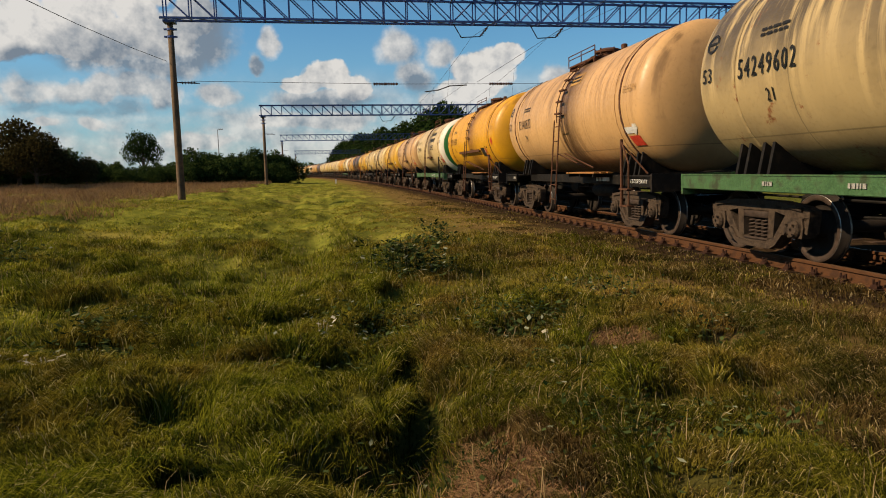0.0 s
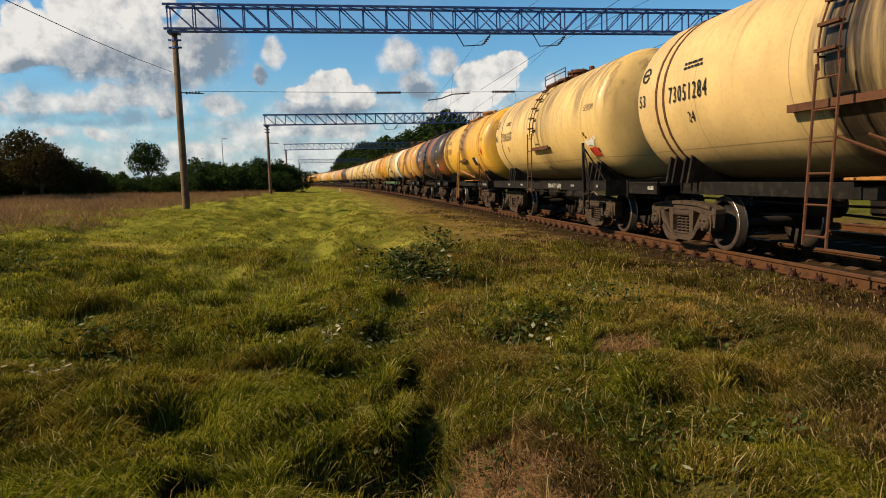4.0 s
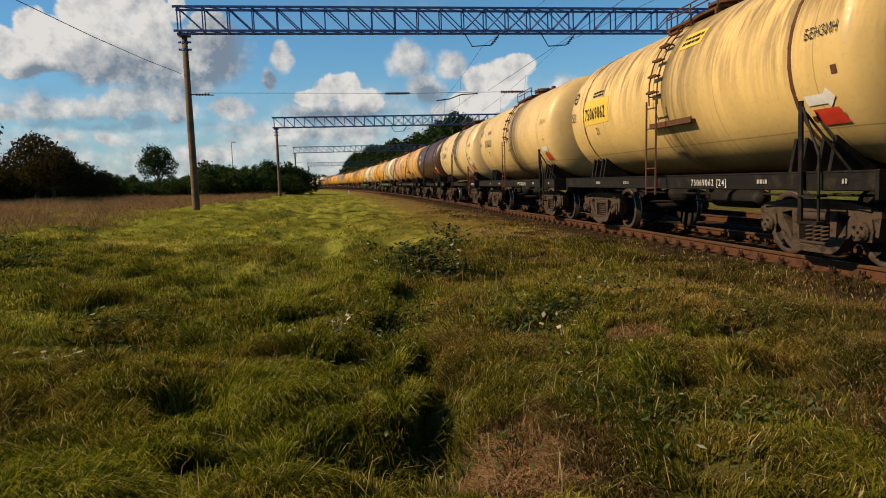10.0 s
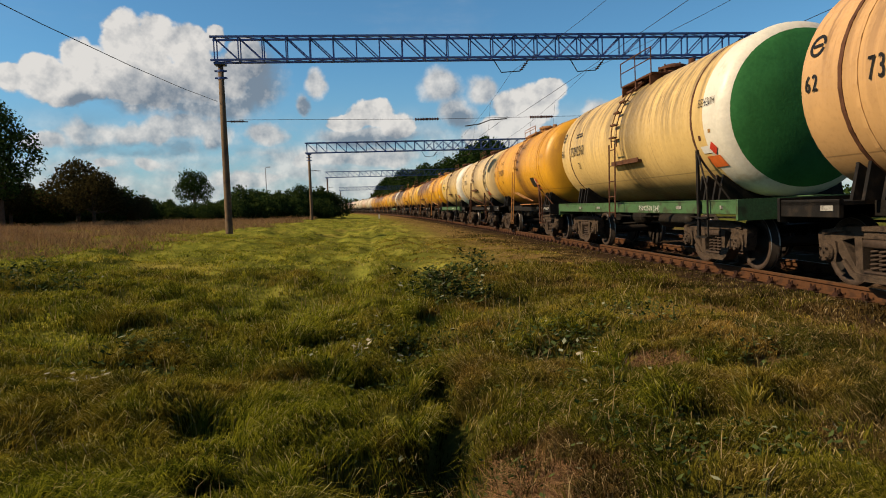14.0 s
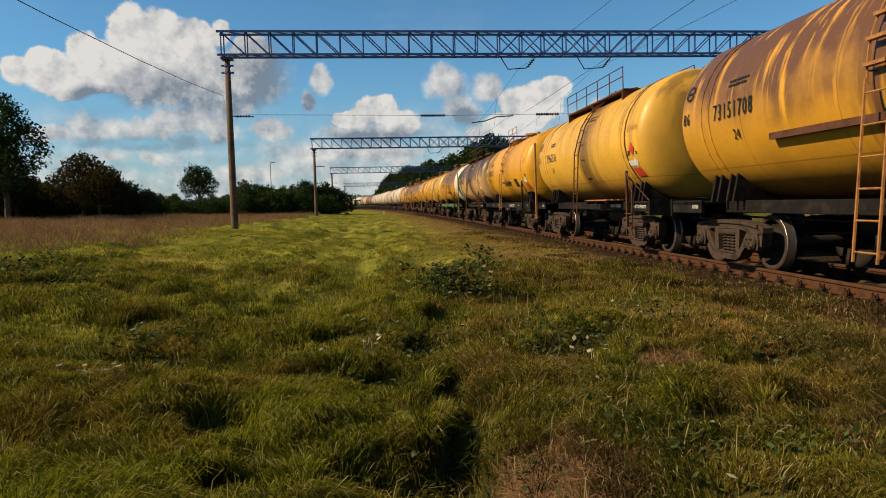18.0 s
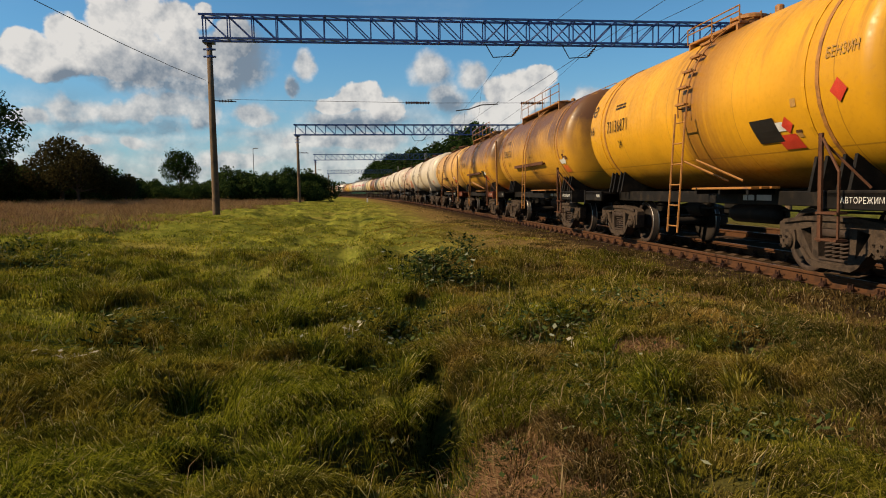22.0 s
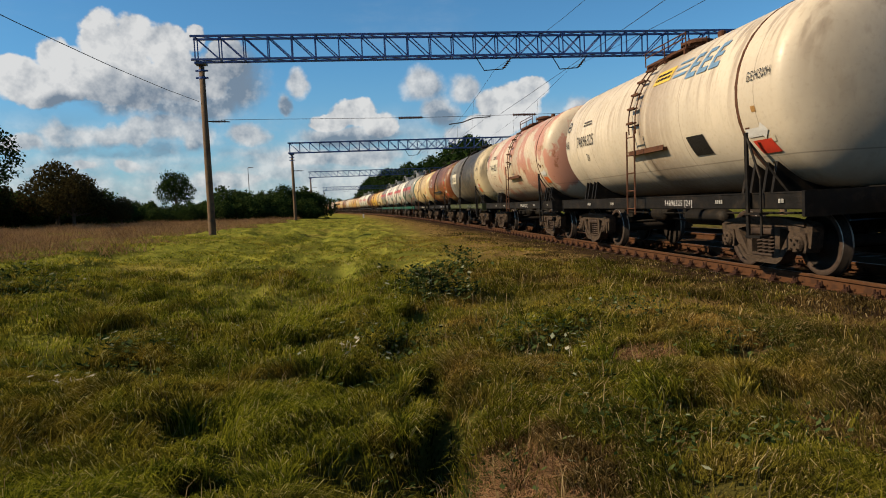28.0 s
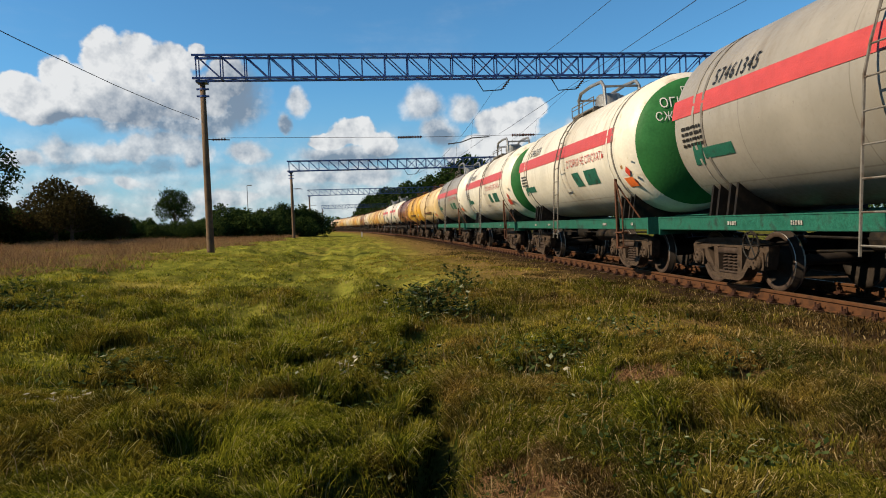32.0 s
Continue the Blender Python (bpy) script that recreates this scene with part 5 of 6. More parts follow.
# kind, paint, number, sill, front head, options
WAGONS = [
    ("B", "cream", "", "k", "", ""),
    ("B", "cream_dirty", "54249602", "g", "", "s"),
    ("A", "peach", "73140873", "k", "", ""),
    ("A", "orange", "73124380", "k", "", "dqs"),
    ("B", "cream", "74994054", "g", "g", "csf"),
    ("A", "peach", "73139735", "k", "", "s"),
    ("A", "yellow", "73136127", "k", "", "s"),
    ("A", "spill", "73051284", "k", "", "s"),
    ("B", "lemon", "75093577", "k", "", "s"),
    ("A", "yellow", "73136269", "k", "", "dqs"),
    ("A", "brown", "73056335", "k", "", "s"),
    ("A", "sand", "74094863", "k", "", ""),
    ("B", "lemon", "75082073", "g", "g", "ysp"),
    ("A", "amber", "73124323", "k", "", "q"),
    ("A", "cream", "73157430", "k", "", "s"),
    ("B", "spill", "74720251", "k", "", "syp"),
    ("B", "lemon", "75069062", "k", "", "syp"),
    ("B", "spill", "75076281", "k", "", "y"),
    ("A", "cream", "73142457", "k", "", "f"),
    ("A", "choc", "72131170", "k", "", "f"),
    ("B", "sand", "75076059", "k", "", "s"),
    ("A", "peach", "73149536", "k", "", "d"),
    ("B", "lemon", "75092560", "g", "g", "sh"),
    ("A", "amber", "73140091", "k", "", "q"),
    ("A", "cream", "73127754", "k", "", "s"),
    ("B", "lemon", "75083006", "g", "w", "syp"),
    ("A", "orange", "73152860", "k", "", ""),
    ("A", "ochre_streak", "73151708", "k", "", "s"),
    ("A", "yellow", "73962516", "k", "", "wfd"),
    ("B", "orange", "75076752", "k", "", "sqh"),
    ("A", "peach_drip", "74903865", "k", "", "w"),
    ("B", "ochre_streak", "75082104", "g", "g", "s"),
    ("A", "yellow", "73158503", "k", "", "dq"),
    ("A", "orange", "73136871", "k", "", "dq"),
    ("A", "ochre_streak", "73966120", "k", "", "wfs"),
    ("A", "ochre_streak", "73962342", "r", "", "wsq"),
    ("A", "sand", "73103350", "k", "", "s"),
    ("8", "white", "79404318", "k", "", "h"),
    ("B", "rose", "74962549", "k", "", "s"),
    ("8", "white", "79404581", "k", "", "h"),
    ("B", "white", "74896325", "k", "", "svq"),
    ("B", "rose", "74954025", "k", "", "sp"),
    ("B", "tar", "74811690", "o", "", "fp"),
    ("B", "rust", "74812637", "k", "", "fsd"),
    ("B", "cream", "73034209", "k", "", "dq"),
    ("L", "silver", "57461345", "t", "t", "f"),
    ("L", "gaswhite", "57462038", "t", "g", "f"),
    ("L", "gaswhite", "57460713", "t", "g", "f"),
    ("L", "silver", "57461928", "t", "w", "f"),
    ("B", "cream", "", "k", "", "s"), ("A", "yellow", "", "k", "", "s"), ("B", "rust", "", "k", "", "s"),
    ("L", "gaswhite", "", "k", "w", ""), ("L", "gaswhite", "", "k", "w", ""), ("A", "cream", "", "k", "", ""), ("A", "sand", "", "k", "", ""),
    ("A", "spill", "", "k", "", ""), ("B", "white", "", "k", "", "s"), ("A", "rust", "", "k", "", ""), ("A", "cream", "", "k", "", ""),
    ("A", "sand", "", "k", "", "s"), ("B", "cream", "", "k", "", ""), ("A", "white", "", "k", "", ""), ("A", "cream", "", "k", "", ""),
    ("B", "sand", "", "k", "", ""), ("A", "cream", "", "k", "", ""), ("A", "peach", "", "k", "", ""), ("B", "white", "", "k", "", ""),
]
TRAIN = []
_at = -12.02
for _i, _w in enumerate(WAGONS):
    _len = 21.12 if _w[0] == "8" else 12.02
    TRAIN.append((tank_wagon(*_w, 100 + _i), _at + _len / 2 + (0.15 if _w[0] in "AB" else 0.0)))
    _at += _len
bpy.data.objects.remove(_text_ob)


def run(t):
    """Metres that the train has come since the start."""
    return 17.4981 * t - 0.01631 * t * t + 0.000067 * t ** 3


def train_pose(c, t):
    s = c - run(t) - 9.487
    p = along(s, 0, RAIL_Z)
    return Matrix.Translation(p) @ Euler((0, 0, heading(s) - math.pi / 2)).to_matrix().to_4x4() @ Euler((radians(0.8), 0, 0)).to_matrix().to_4x4()

# ---- tracks ----
def sweep_rail(name, lat, s0, s1, parent, step=6.0):
    """A rail with foot, web and head, bent along the line."""
    prof = [(-0.066, 0.0), (-0.066, 0.012), (-0.012, 0.03), (-0.010, 0.125), (-0.036, 0.14), (-0.036, 0.172), (-0.028, 0.18), (0.028, 0.18), (0.036, 0.172), (0.036, 0.14), (0.010, 0.125), (0.012, 0.03), (0.066, 0.012), (0.066, 0.0)]
    g = Geo()
    n, m = int((s1 - s0) / step) + 1, len(prof)
    for i in range(n):
        s = s0 + (s1 - s0) * i / (n - 1)
        g.v += [tuple(along(s, lat - a, RAIL_Z - 0.18 + b)) for a, b in prof]
    for i in range(n - 1):
        for j in range(m - 1):
            g.f.append((i * m + j, i * m + j + 1, (i + 1) * m + j + 1, (i + 1) * m + j))
            g.mi.append(1 if j == 6 else 0)
    return part(name, g, [M_RAIL, M_RAILTOP], parent)


def sleeper_geo(g, m=None):
    """Concrete sleeper with raised ends, in its own space."""
    sec = [(-0.14, -0.16), (0.14, -0.16), (0.115, 0.0), (-0.115, 0.0)]
    v, f = [], []
    xs = (-1.35, -1.30, -0.55, -0.4, 0.4, 0.55, 1.30, 1.35)
    dz = (-0.02, 0.0, 0.0, -0.05, -0.05, 0.0, 0.0, -0.02)
    for x, d in zip(xs, dz):
        v += [(x, y, z + (d if z > -0.1 else 0)) for y, z in sec]
    for i in range(7):
        f += [(4 * i + j, 4 * i + (j + 1) % 4, 4 * i + 4 + (j + 1) % 4, 4 * i + 4 + j) for j in range(4)]
    f += [(0, 3, 2, 1), (28, 29, 30, 31)]
    if m is not None:
        v = [tuple(m @ Vector(p)) for p in v]
    g.add(v, f)


def clip_geo(g, m=None):
    """Tie plate, clamps and coach bolts of both rails."""
    h = Geo()
    for s in (1, -1):
        c = s * HALF
        h.box(c - 0.19, c + 0.19, -0.09, 0.09, 0.0, 0.02)
        for e in (1, -1):
            x = c + e * 0.105
            h.box(x - 0.035, x + 0.035, -0.055, 0.055, 0.02, 0.06, 0.01)
            for y in (-0.045, 0.045):
                h.tube([(x, y, 0.05), (x, y, 0.125)], 0.014, 5)
            h.tube([(x, 0, 0.05), (x, 0, 0.10)], 0.02, 5)
    v = [tuple(m @ Vector(p)) for p in h.v] if m is not None else h.v
    g.add(v, h.f)


def build_track(name, lat, pieces):
    t = tagged(empty(name), kind="structure")
    for s in (1, -1):
        sweep_rail("rail", lat + s * HALF, -300, 620, t)
    sleeper, clip = Geo(), Geo()
    sleeper_geo(sleeper), clip_geo(clip)
    ms, mc = sleeper.mesh("sleeper", M_SLEEPER), clip.mesh("fastening", M_CLIP)
    restg, restc = Geo(), Geo()
    s = -20.0
    while s < 240:
        m = Matrix.Translation(along(s, lat, RAIL_Z - 0.185)) @ Euler((0, 0, heading(s))).to_matrix().to_4x4()
        if pieces and -10 < s < 60:
            o = put("sleeper", ms, t)
            o.matrix_local = m
            c = put("fastening", mc, o)
        else:
            sleeper_geo(restg, m)
            if s < 90 and pieces:
                clip_geo(restc, m)
        s += 0.543
    tagged(part("far_sleepers", restg, M_SLEEPER, t), kind="stuff")
    if restc.v:
        tagged(part("far_fastenings", restc, M_CLIP, t), kind="stuff")
    return t


build_track("track_near", 0.0, True)
build_track("track_far", -4.1, False)


# ---- catenary gantries ----
def gantry(s, left, right, zl, zr, panels, fine, drop):
    """A lattice cross-beam on two concrete masts, with its wire hangers."""
    root = tagged(empty("catenary_gantry"), "blue lattice cross-beam on concrete masts over the tracks", "gantry", "catenary gantries")
    a = heading(s)
    root.matrix_basis = Matrix.Translation(along(s)) @ Euler((0, 0, a)).to_matrix().to_4x4()
    lo, hi, dep = 9.18 - drop, 10.32 - drop, 0.34
    x0, x1 = -left, right
    for x, z in ((x0 + 0.2, zl), (x1 - 0.2, zr)):
        g = Geo().tube([(x, 0, z - 0.6), (x, 0, z), (x, 0, z + 4.5), (x, 0, lo - 0.18)], [0.19, 0.185, 0.16, 0.13], 14)
        mast = part("mast", g, M_POLE, root, "weathered round concrete mast", True)
        g = Geo()
        g.box(x - 0.26, x + 0.26, -0.3, 0.3, lo - 0.2, lo - 0.06, 0.03)
        for z2 in (lo - 0.83, lo - 0.48):
            g.lathe([(z2 - 0.05, 0.17), (z2 + 0.05, 0.17)], 12, "z", (x, 0, 0))
            g.box(x - 0.3, x + 0.3, -0.05, 0.05, z2 - 0.04, z2 + 0.04)
        put("mast_head", g.mesh("mast_head", M_BLUE), mast)
    for y in (-dep, dep):
        for z in (lo, hi):
            part("chord", Geo().box(x0 - 0.2, x1 + 0.2, y - 0.05, y + 0.05, z - 0.05, z + 0.05), M_BLUE, root)
    n = panels
    post, brace = Geo(), Geo()
    step = (x1 - x0) / n
    for i in range(n + 1):
        x = x0 + step * i
        for y in (-dep, dep):
            g = Geo().box(x - 0.028, x + 0.028, y - 0.028, y + 0.028, lo, hi)
            if fine:
                part("upright", g, M_BLUE, root)
            else:
                post.add(g.v, g.f)
            if i < n:
                up = i < n * 0.62
                p, q = ((x, y, hi), (x + step, y, lo)) if up else ((x, y, lo), (x + step, y, hi))
                g = Geo().tube([p, q], 0.03, 4)
                if n * 0.42 < i < n * 0.62:
                    g.tube([(x, y, lo), (x + step, y, hi)], 0.03, 4)
                if fine:
                    part("diagonal", g, M_BLUE, root)
                else:
                    brace.add(g.v, g.f)
        for z in (lo, hi):
            brace.box(x - 0.025, x + 0.025, -dep, dep, z - 0.025, z + 0.025)
            if i < n:
                brace.tube([(x, -dep, z), (x + step, dep, z)], 0.022, 4)
    if post.v:
        part("uprights", post, M_BLUE, root)
    tagged(part("cross_lacing", brace, M_BLUE, root), kind="stuff")
    # V-shaped hangers with insulators, over each track
    for lat in (0.0, -4.1):
        x = -lat
        g = Geo()
        g.tube([(x - 0.95, 0, lo - 0.05), (x - 0.55, 0, lo - 0.72), (x + 0.45, 0, lo - 0.66), (x + 0.95, 0, lo - 0.05)], 0.03, 5)
        hanger = part("wire_hanger", g, M_FRAME, root)
        g = Geo()
        for k in range(4):
            c = (x + 0.52 + k * 0.085, 0, lo - 0.58 + k * 0.105)
            g.lathe([(c[2] - 0.035, 0.04), (c[2] - 0.01, 0.11), (c[2] + 0.03, 0.05)], 10, "z", (c[0], 0, 0))
        put("insulator", g.mesh("insulator", M_PORC), hanger)
    # feeder bracket and its insulator
    if fine:
        g = Geo()
        g.tube([(x0 + 0.28, 0, 6.2), (x0 + 1.4, 0, 6.15)], 0.028, 5)
        for k in range(5):
            g.lathe([(x0 + 0.55 + k * 0.14, 0.03), (x0 + 0.58 + k * 0.14, 0.075), (x0 + 0.64 + k * 0.14, 0.03)], 8, "x", (0, 0, 6.18))
        part("stay_insulator", g, M_PORC, root)
    return root


# station, reach to the left and right, ground at both masts, panels, near enough for single bars, how much lower it is
GANTRIES = ((26.45, 15.05, 16.5, 0.5, 0.1, 27, True, 0.0), (71.1, 14.3, 16.5, 0.45, 0.1, 27, True, 0.95), (129.9, 13.75, 16.5, 0.4, 0.1, 27, True, 1.05), (226.0, 7.8, 16.5, 0.2, 0.1, 21, True, 1.05), (-34.0, 15.0, 16.5, 0.5, 0.1, 27, True, 0.0))
for _g in GANTRIES:
    gantry(*_g)


def wire(name, pts, r=0.009, label="thin dark overhead wire"):
    ob = part(name, Geo().tube(pts, r, 4), M_WIRE, None)
    return tagged(ob, label, "wire")


def sagging(s0, lat0, z0, s1, lat1, z1, sag, n=10):
    return [along(s0 + (s1 - s0) * i / n, lat0 + (lat1 - lat0) * i / n, z0 + (z1 - z0) * i / n - sag * 4 * (i / n) * (1 - i / n)) for i in range(n + 1)]


_stops = sorted(g[0] for g in GANTRIES)
_high = {g[0]: 8.48 - g[7] for g in GANTRIES}
for _lat in (0.0, -4.1):
    for _a, _b in zip(_stops, _stops[1:]):
        wire("messenger_wire", sagging(_a, _lat, _high[_a], _b, _lat, _high[_b], 0.95))
        wire("contact_wire", sagging(_a, _lat + 0.25, 6.2, _b, _lat - 0.25, 6.2, 0.03))
        for _k in range(1, 7) if _a > 0 else ():
            _t = _k / 7
            _s = _a + (_b - _a) * _t
            wire("dropper", [along(_s, _lat, _high[_a] + (_high[_b] - _high[_a]) * _t - 0.95 * 4 * _t * (1 - _t)), along(_s, _lat + 0.25 - 0.5 * _t, 6.2)], 0.006)
wire("feeder_wire", sagging(_stops[0], 15.1, 7.2, _stops[1], 15.1, 7.2, 1.2), 0.012)
wire("cross_wire", [along(26.0, 14.0, 6.2), along(26.0, 4.0, 6.05), along(26.0, -14.0, 6.1)], 0.010)


def line_insulator(s, lat, z):
    """A string of porcelain sheds on the cross wire."""
    a = heading(s)
    root = tagged(empty("insulator_string", Matrix.Translation(along(s, lat, z)) @ Euler((0, 0, a)).to_matrix().to_4x4()), "brown porcelain insulators strung on the cross wire", "insulator", "insulators on the cross wire")
    for i in range(5):
        part("shed", Geo().lathe([(i * 0.13, 0.02), (i * 0.13 + 0.03, 0.085), (i * 0.13 + 0.07, 0.06), (i * 0.13 + 0.13, 0.02)], 10, "x"), M_PORC, root)


for _l in (5.2, 4.6, -0.8, -1.4):
    line_insulator(26.0, _l, 6.055)
wire("feed_jumper", [along(26.0, 2.6, 5.66), along(26.0, 1.9, 5.74), along(26.0, 1.3, 5.95), along(26.0, 0.4, 6.0)], 0.028, "dark jumper bar under the cross wire")


# ---- ground ----
def fast_mesh(name, verts, tris, mat, smooth_it=False):
    me = bpy.data.meshes.new(name)
    n, m = len(verts), len(tris)
    me.vertices.add(n)
    me.vertices.foreach_set("co", np.asarray(verts, np.float32).ravel())
    me.loops.add(3 * m)
    me.loops.foreach_set("vertex_index", np.asarray(tris, np.int32).ravel())
    me.polygons.add(m)
    me.polygons.foreach_set("loop_start", np.arange(0, 3 * m, 3, dtype=np.int32))
    me.update(calc_edges=True)
    if smooth_it:
        me.shade_smooth()
    me.materials.append(mat)
    return me


def ground_material():
    m, k = material("meadow_ground")
    p = k.n("ShaderNodeNewGeometry").outputs["Position"]
    x, y, z = k.xyz(p)
    dx, dy = k.m("SUBTRACT", x, HUB.x), k.m("SUBTRACT", y, HUB.y)
    lat = k.m("SUBTRACT", RAD, k.m("SQRT", k.m("ADD", k.m("MULTIPLY", dx, dx), k.m("MULTIPLY", dy, dy))))
    big, mid, fine = k.noise(p, 0.22, 5), k.noise(p, 1.4, 4), k.noise(p, 11.0, 5, 0.7)
    side = k.m("SUBTRACT", k.m("ABSOLUTE", k.m("ADD", lat, 2.05)), 2.05)
    wob = k.m("ADD", side, k.m("MULTIPLY", k.m("SUBTRACT", mid, 0.5), 2.5))
    swath = k.noise(k.n("ShaderNodeCombineXYZ", ins={0: k.m("ADD", lat, k.m("MULTIPLY", mid, 0.5)), 1: k.m("MULTIPLY", y, 0.16)}).outputs[0], 1.1, 4, 0.6)
    # matted turf close by, coloured as shade between its blades; the sward further off
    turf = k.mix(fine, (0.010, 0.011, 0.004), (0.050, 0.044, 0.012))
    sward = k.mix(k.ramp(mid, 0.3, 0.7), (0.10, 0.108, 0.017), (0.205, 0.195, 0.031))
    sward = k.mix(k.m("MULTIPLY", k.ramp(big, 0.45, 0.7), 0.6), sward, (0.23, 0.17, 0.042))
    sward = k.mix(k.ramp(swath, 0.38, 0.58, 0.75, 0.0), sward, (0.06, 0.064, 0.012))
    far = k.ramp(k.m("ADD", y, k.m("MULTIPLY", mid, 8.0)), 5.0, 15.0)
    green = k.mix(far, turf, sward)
    # the brown verge is darkened close by in the same way
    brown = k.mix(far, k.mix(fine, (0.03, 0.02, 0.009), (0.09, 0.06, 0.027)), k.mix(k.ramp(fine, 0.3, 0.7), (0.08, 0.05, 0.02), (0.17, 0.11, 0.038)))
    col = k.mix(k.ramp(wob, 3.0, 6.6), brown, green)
    # beyond the far track the colour darkens, a broad band of painted shade
    col = k.mix(k.m("MULTIPLY", k.ramp(lat, -9.0, -5.0, 1.0, 0.0), 0.7), col, k.mix(k.ramp(fine, 0.35, 0.65), (0.018, 0.022, 0.006), (0.075, 0.075, 0.02)))
    # dry reeds along the scrub
    edge = k.m("ADD", lat, k.m("MULTIPLY", k.m("SUBTRACT", big, 0.5), 10.0))
    col = k.mix(k.m("MULTIPLY", k.ramp(edge, 17.0, 24.0), 0.75), col, k.mix(fine, (0.13, 0.08, 0.04), (0.23, 0.14, 0.064)))
    # gravel and oil by the rails, darkened further for shade under the wagons
    col = k.mix(k.ramp(wob, 1.6, 2.6, 1.0, 0.0), col, k.mix(fine, (0.010, 0.007, 0.005), (0.050, 0.030, 0.017)))
    col = k.mix(k.m("MULTIPLY", k.ramp(fine, 0.52, 0.7), 0.5), col, (0.035, 0.035, 0.012))
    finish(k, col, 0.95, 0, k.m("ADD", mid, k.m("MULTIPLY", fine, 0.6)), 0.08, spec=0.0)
    return m


def build_ground():
    xs = np.unique(np.concatenate([np.linspace(-2600, -80, 24), np.linspace(-80, -14, 60), np.linspace(-14, 10, 190), np.linspace(10, 60, 40), np.linspace(60, 2600, 24)]))
    ys = np.unique(np.concatenate([np.linspace(-900, -6, 24), np.linspace(-6, 16, 180), np.linspace(16, 60, 110), np.linspace(60, 260, 70), np.linspace(260, 3800, 26)]))
    gx, gy = np.meshgrid(xs, ys)
    gz = ground_z(gx, gy)
    v = np.stack([gx, gy, gz], -1).reshape(-1, 3)
    w, h = len(xs), len(ys)
    i = (np.arange(h - 1)[:, None] * w + np.arange(w - 1)[None]).ravel()
    t = np.concatenate([np.stack([i, i + 1, i + w + 1], -1), np.stack([i, i + w + 1, i + w], -1)])
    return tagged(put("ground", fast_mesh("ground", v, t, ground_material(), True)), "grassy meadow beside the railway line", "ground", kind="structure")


build_ground()
RNG = np.random.default_rng(7)


def blades(name, x, y, h, w, mat, label, bend=0.5, near=1, z_up=0.0):
    """Grass blades as bent, tapered slivers; neighbours lean the same way, as matted turf does."""
    n = len(x)
    z = ground_z(x, y) - 0.01 + z_up
    a = 4 * np.pi * value_noise(x, y, 0.75, 11.0) + RNG.normal(0, 0.9, n)
    face = a + np.pi / 2 + RNG.normal(0, 0.6, n)
    reach = h * bend * RNG.uniform(0.25, 1.0, n)
    fall = np.stack([np.cos(a) * reach, np.sin(a) * reach, 0 * a], -1)
    rise = np.stack([0 * a, 0 * a, h], -1)
    base = np.stack([x, y, z], -1)
    u = np.stack([np.cos(face) * w / 2, np.sin(face) * w / 2, 0 * w], -1)
    tip = base + fall + rise * np.clip(1.0 - 0.25 * reach / np.maximum(h, 0.01), 0.45, 1)[:, None]
    if near == 2:
        m1, m2 = base + fall * 0.18 + rise * 0.55, base + fall * 0.55 + rise * 0.88
        v = np.stack([base - u, base + u, m1 - u * 0.9, m1 + u * 0.9, m2 - u * 0.6, m2 + u * 0.6, tip], 1).reshape(-1, 3)
        k = np.arange(n)[:, None] * 7
        t = np.concatenate([k + [0, 1, 3], k + [0, 3, 2], k + [2, 3, 5], k + [2, 5, 4], k + [4, 5, 6]])
    elif near:
        mid = base + fall * 0.35 + rise * 0.7
        v = np.stack([base - u, base + u, mid - u * 0.75, mid + u * 0.75, tip], 1).reshape(-1, 3)
        k = np.arange(n)[:, None] * 5
        t = np.concatenate([k + [0, 1, 3], k + [0, 3, 2], k + [2, 3, 4]])
    else:
        v = np.stack([base - u, base + u, tip], 1).reshape(-1, 3)
        t = np.arange(3 * n).reshape(-1, 3)
    ob = put(name, fast_mesh(name, v, t, mat))
    return tagged(ob, label, "grass", kind="stuff")


def wedge(n, y0, y1, power=1.0, spread=0.74):
    """Places spread over the ground that opens before the camera."""
    d = (y0 ** power + RNG.uniform(0, 1, n) * (y1 ** power - y0 ** power)) ** (1 / power)
    return RNG.uniform(-spread, spread, n) * d + 0.02 * d, d


def clumpy(x, y, f=1.0, seed=0.0):
    return 0.5 + 0.25 * np.sin(x * 2.3 * f + 1.3 * np.sin(y * 1.7 * f + seed)) + 0.25 * np.sin(y * 2.9 * f - 1.1 * np.sin(x * 2.1 * f + seed * 2))


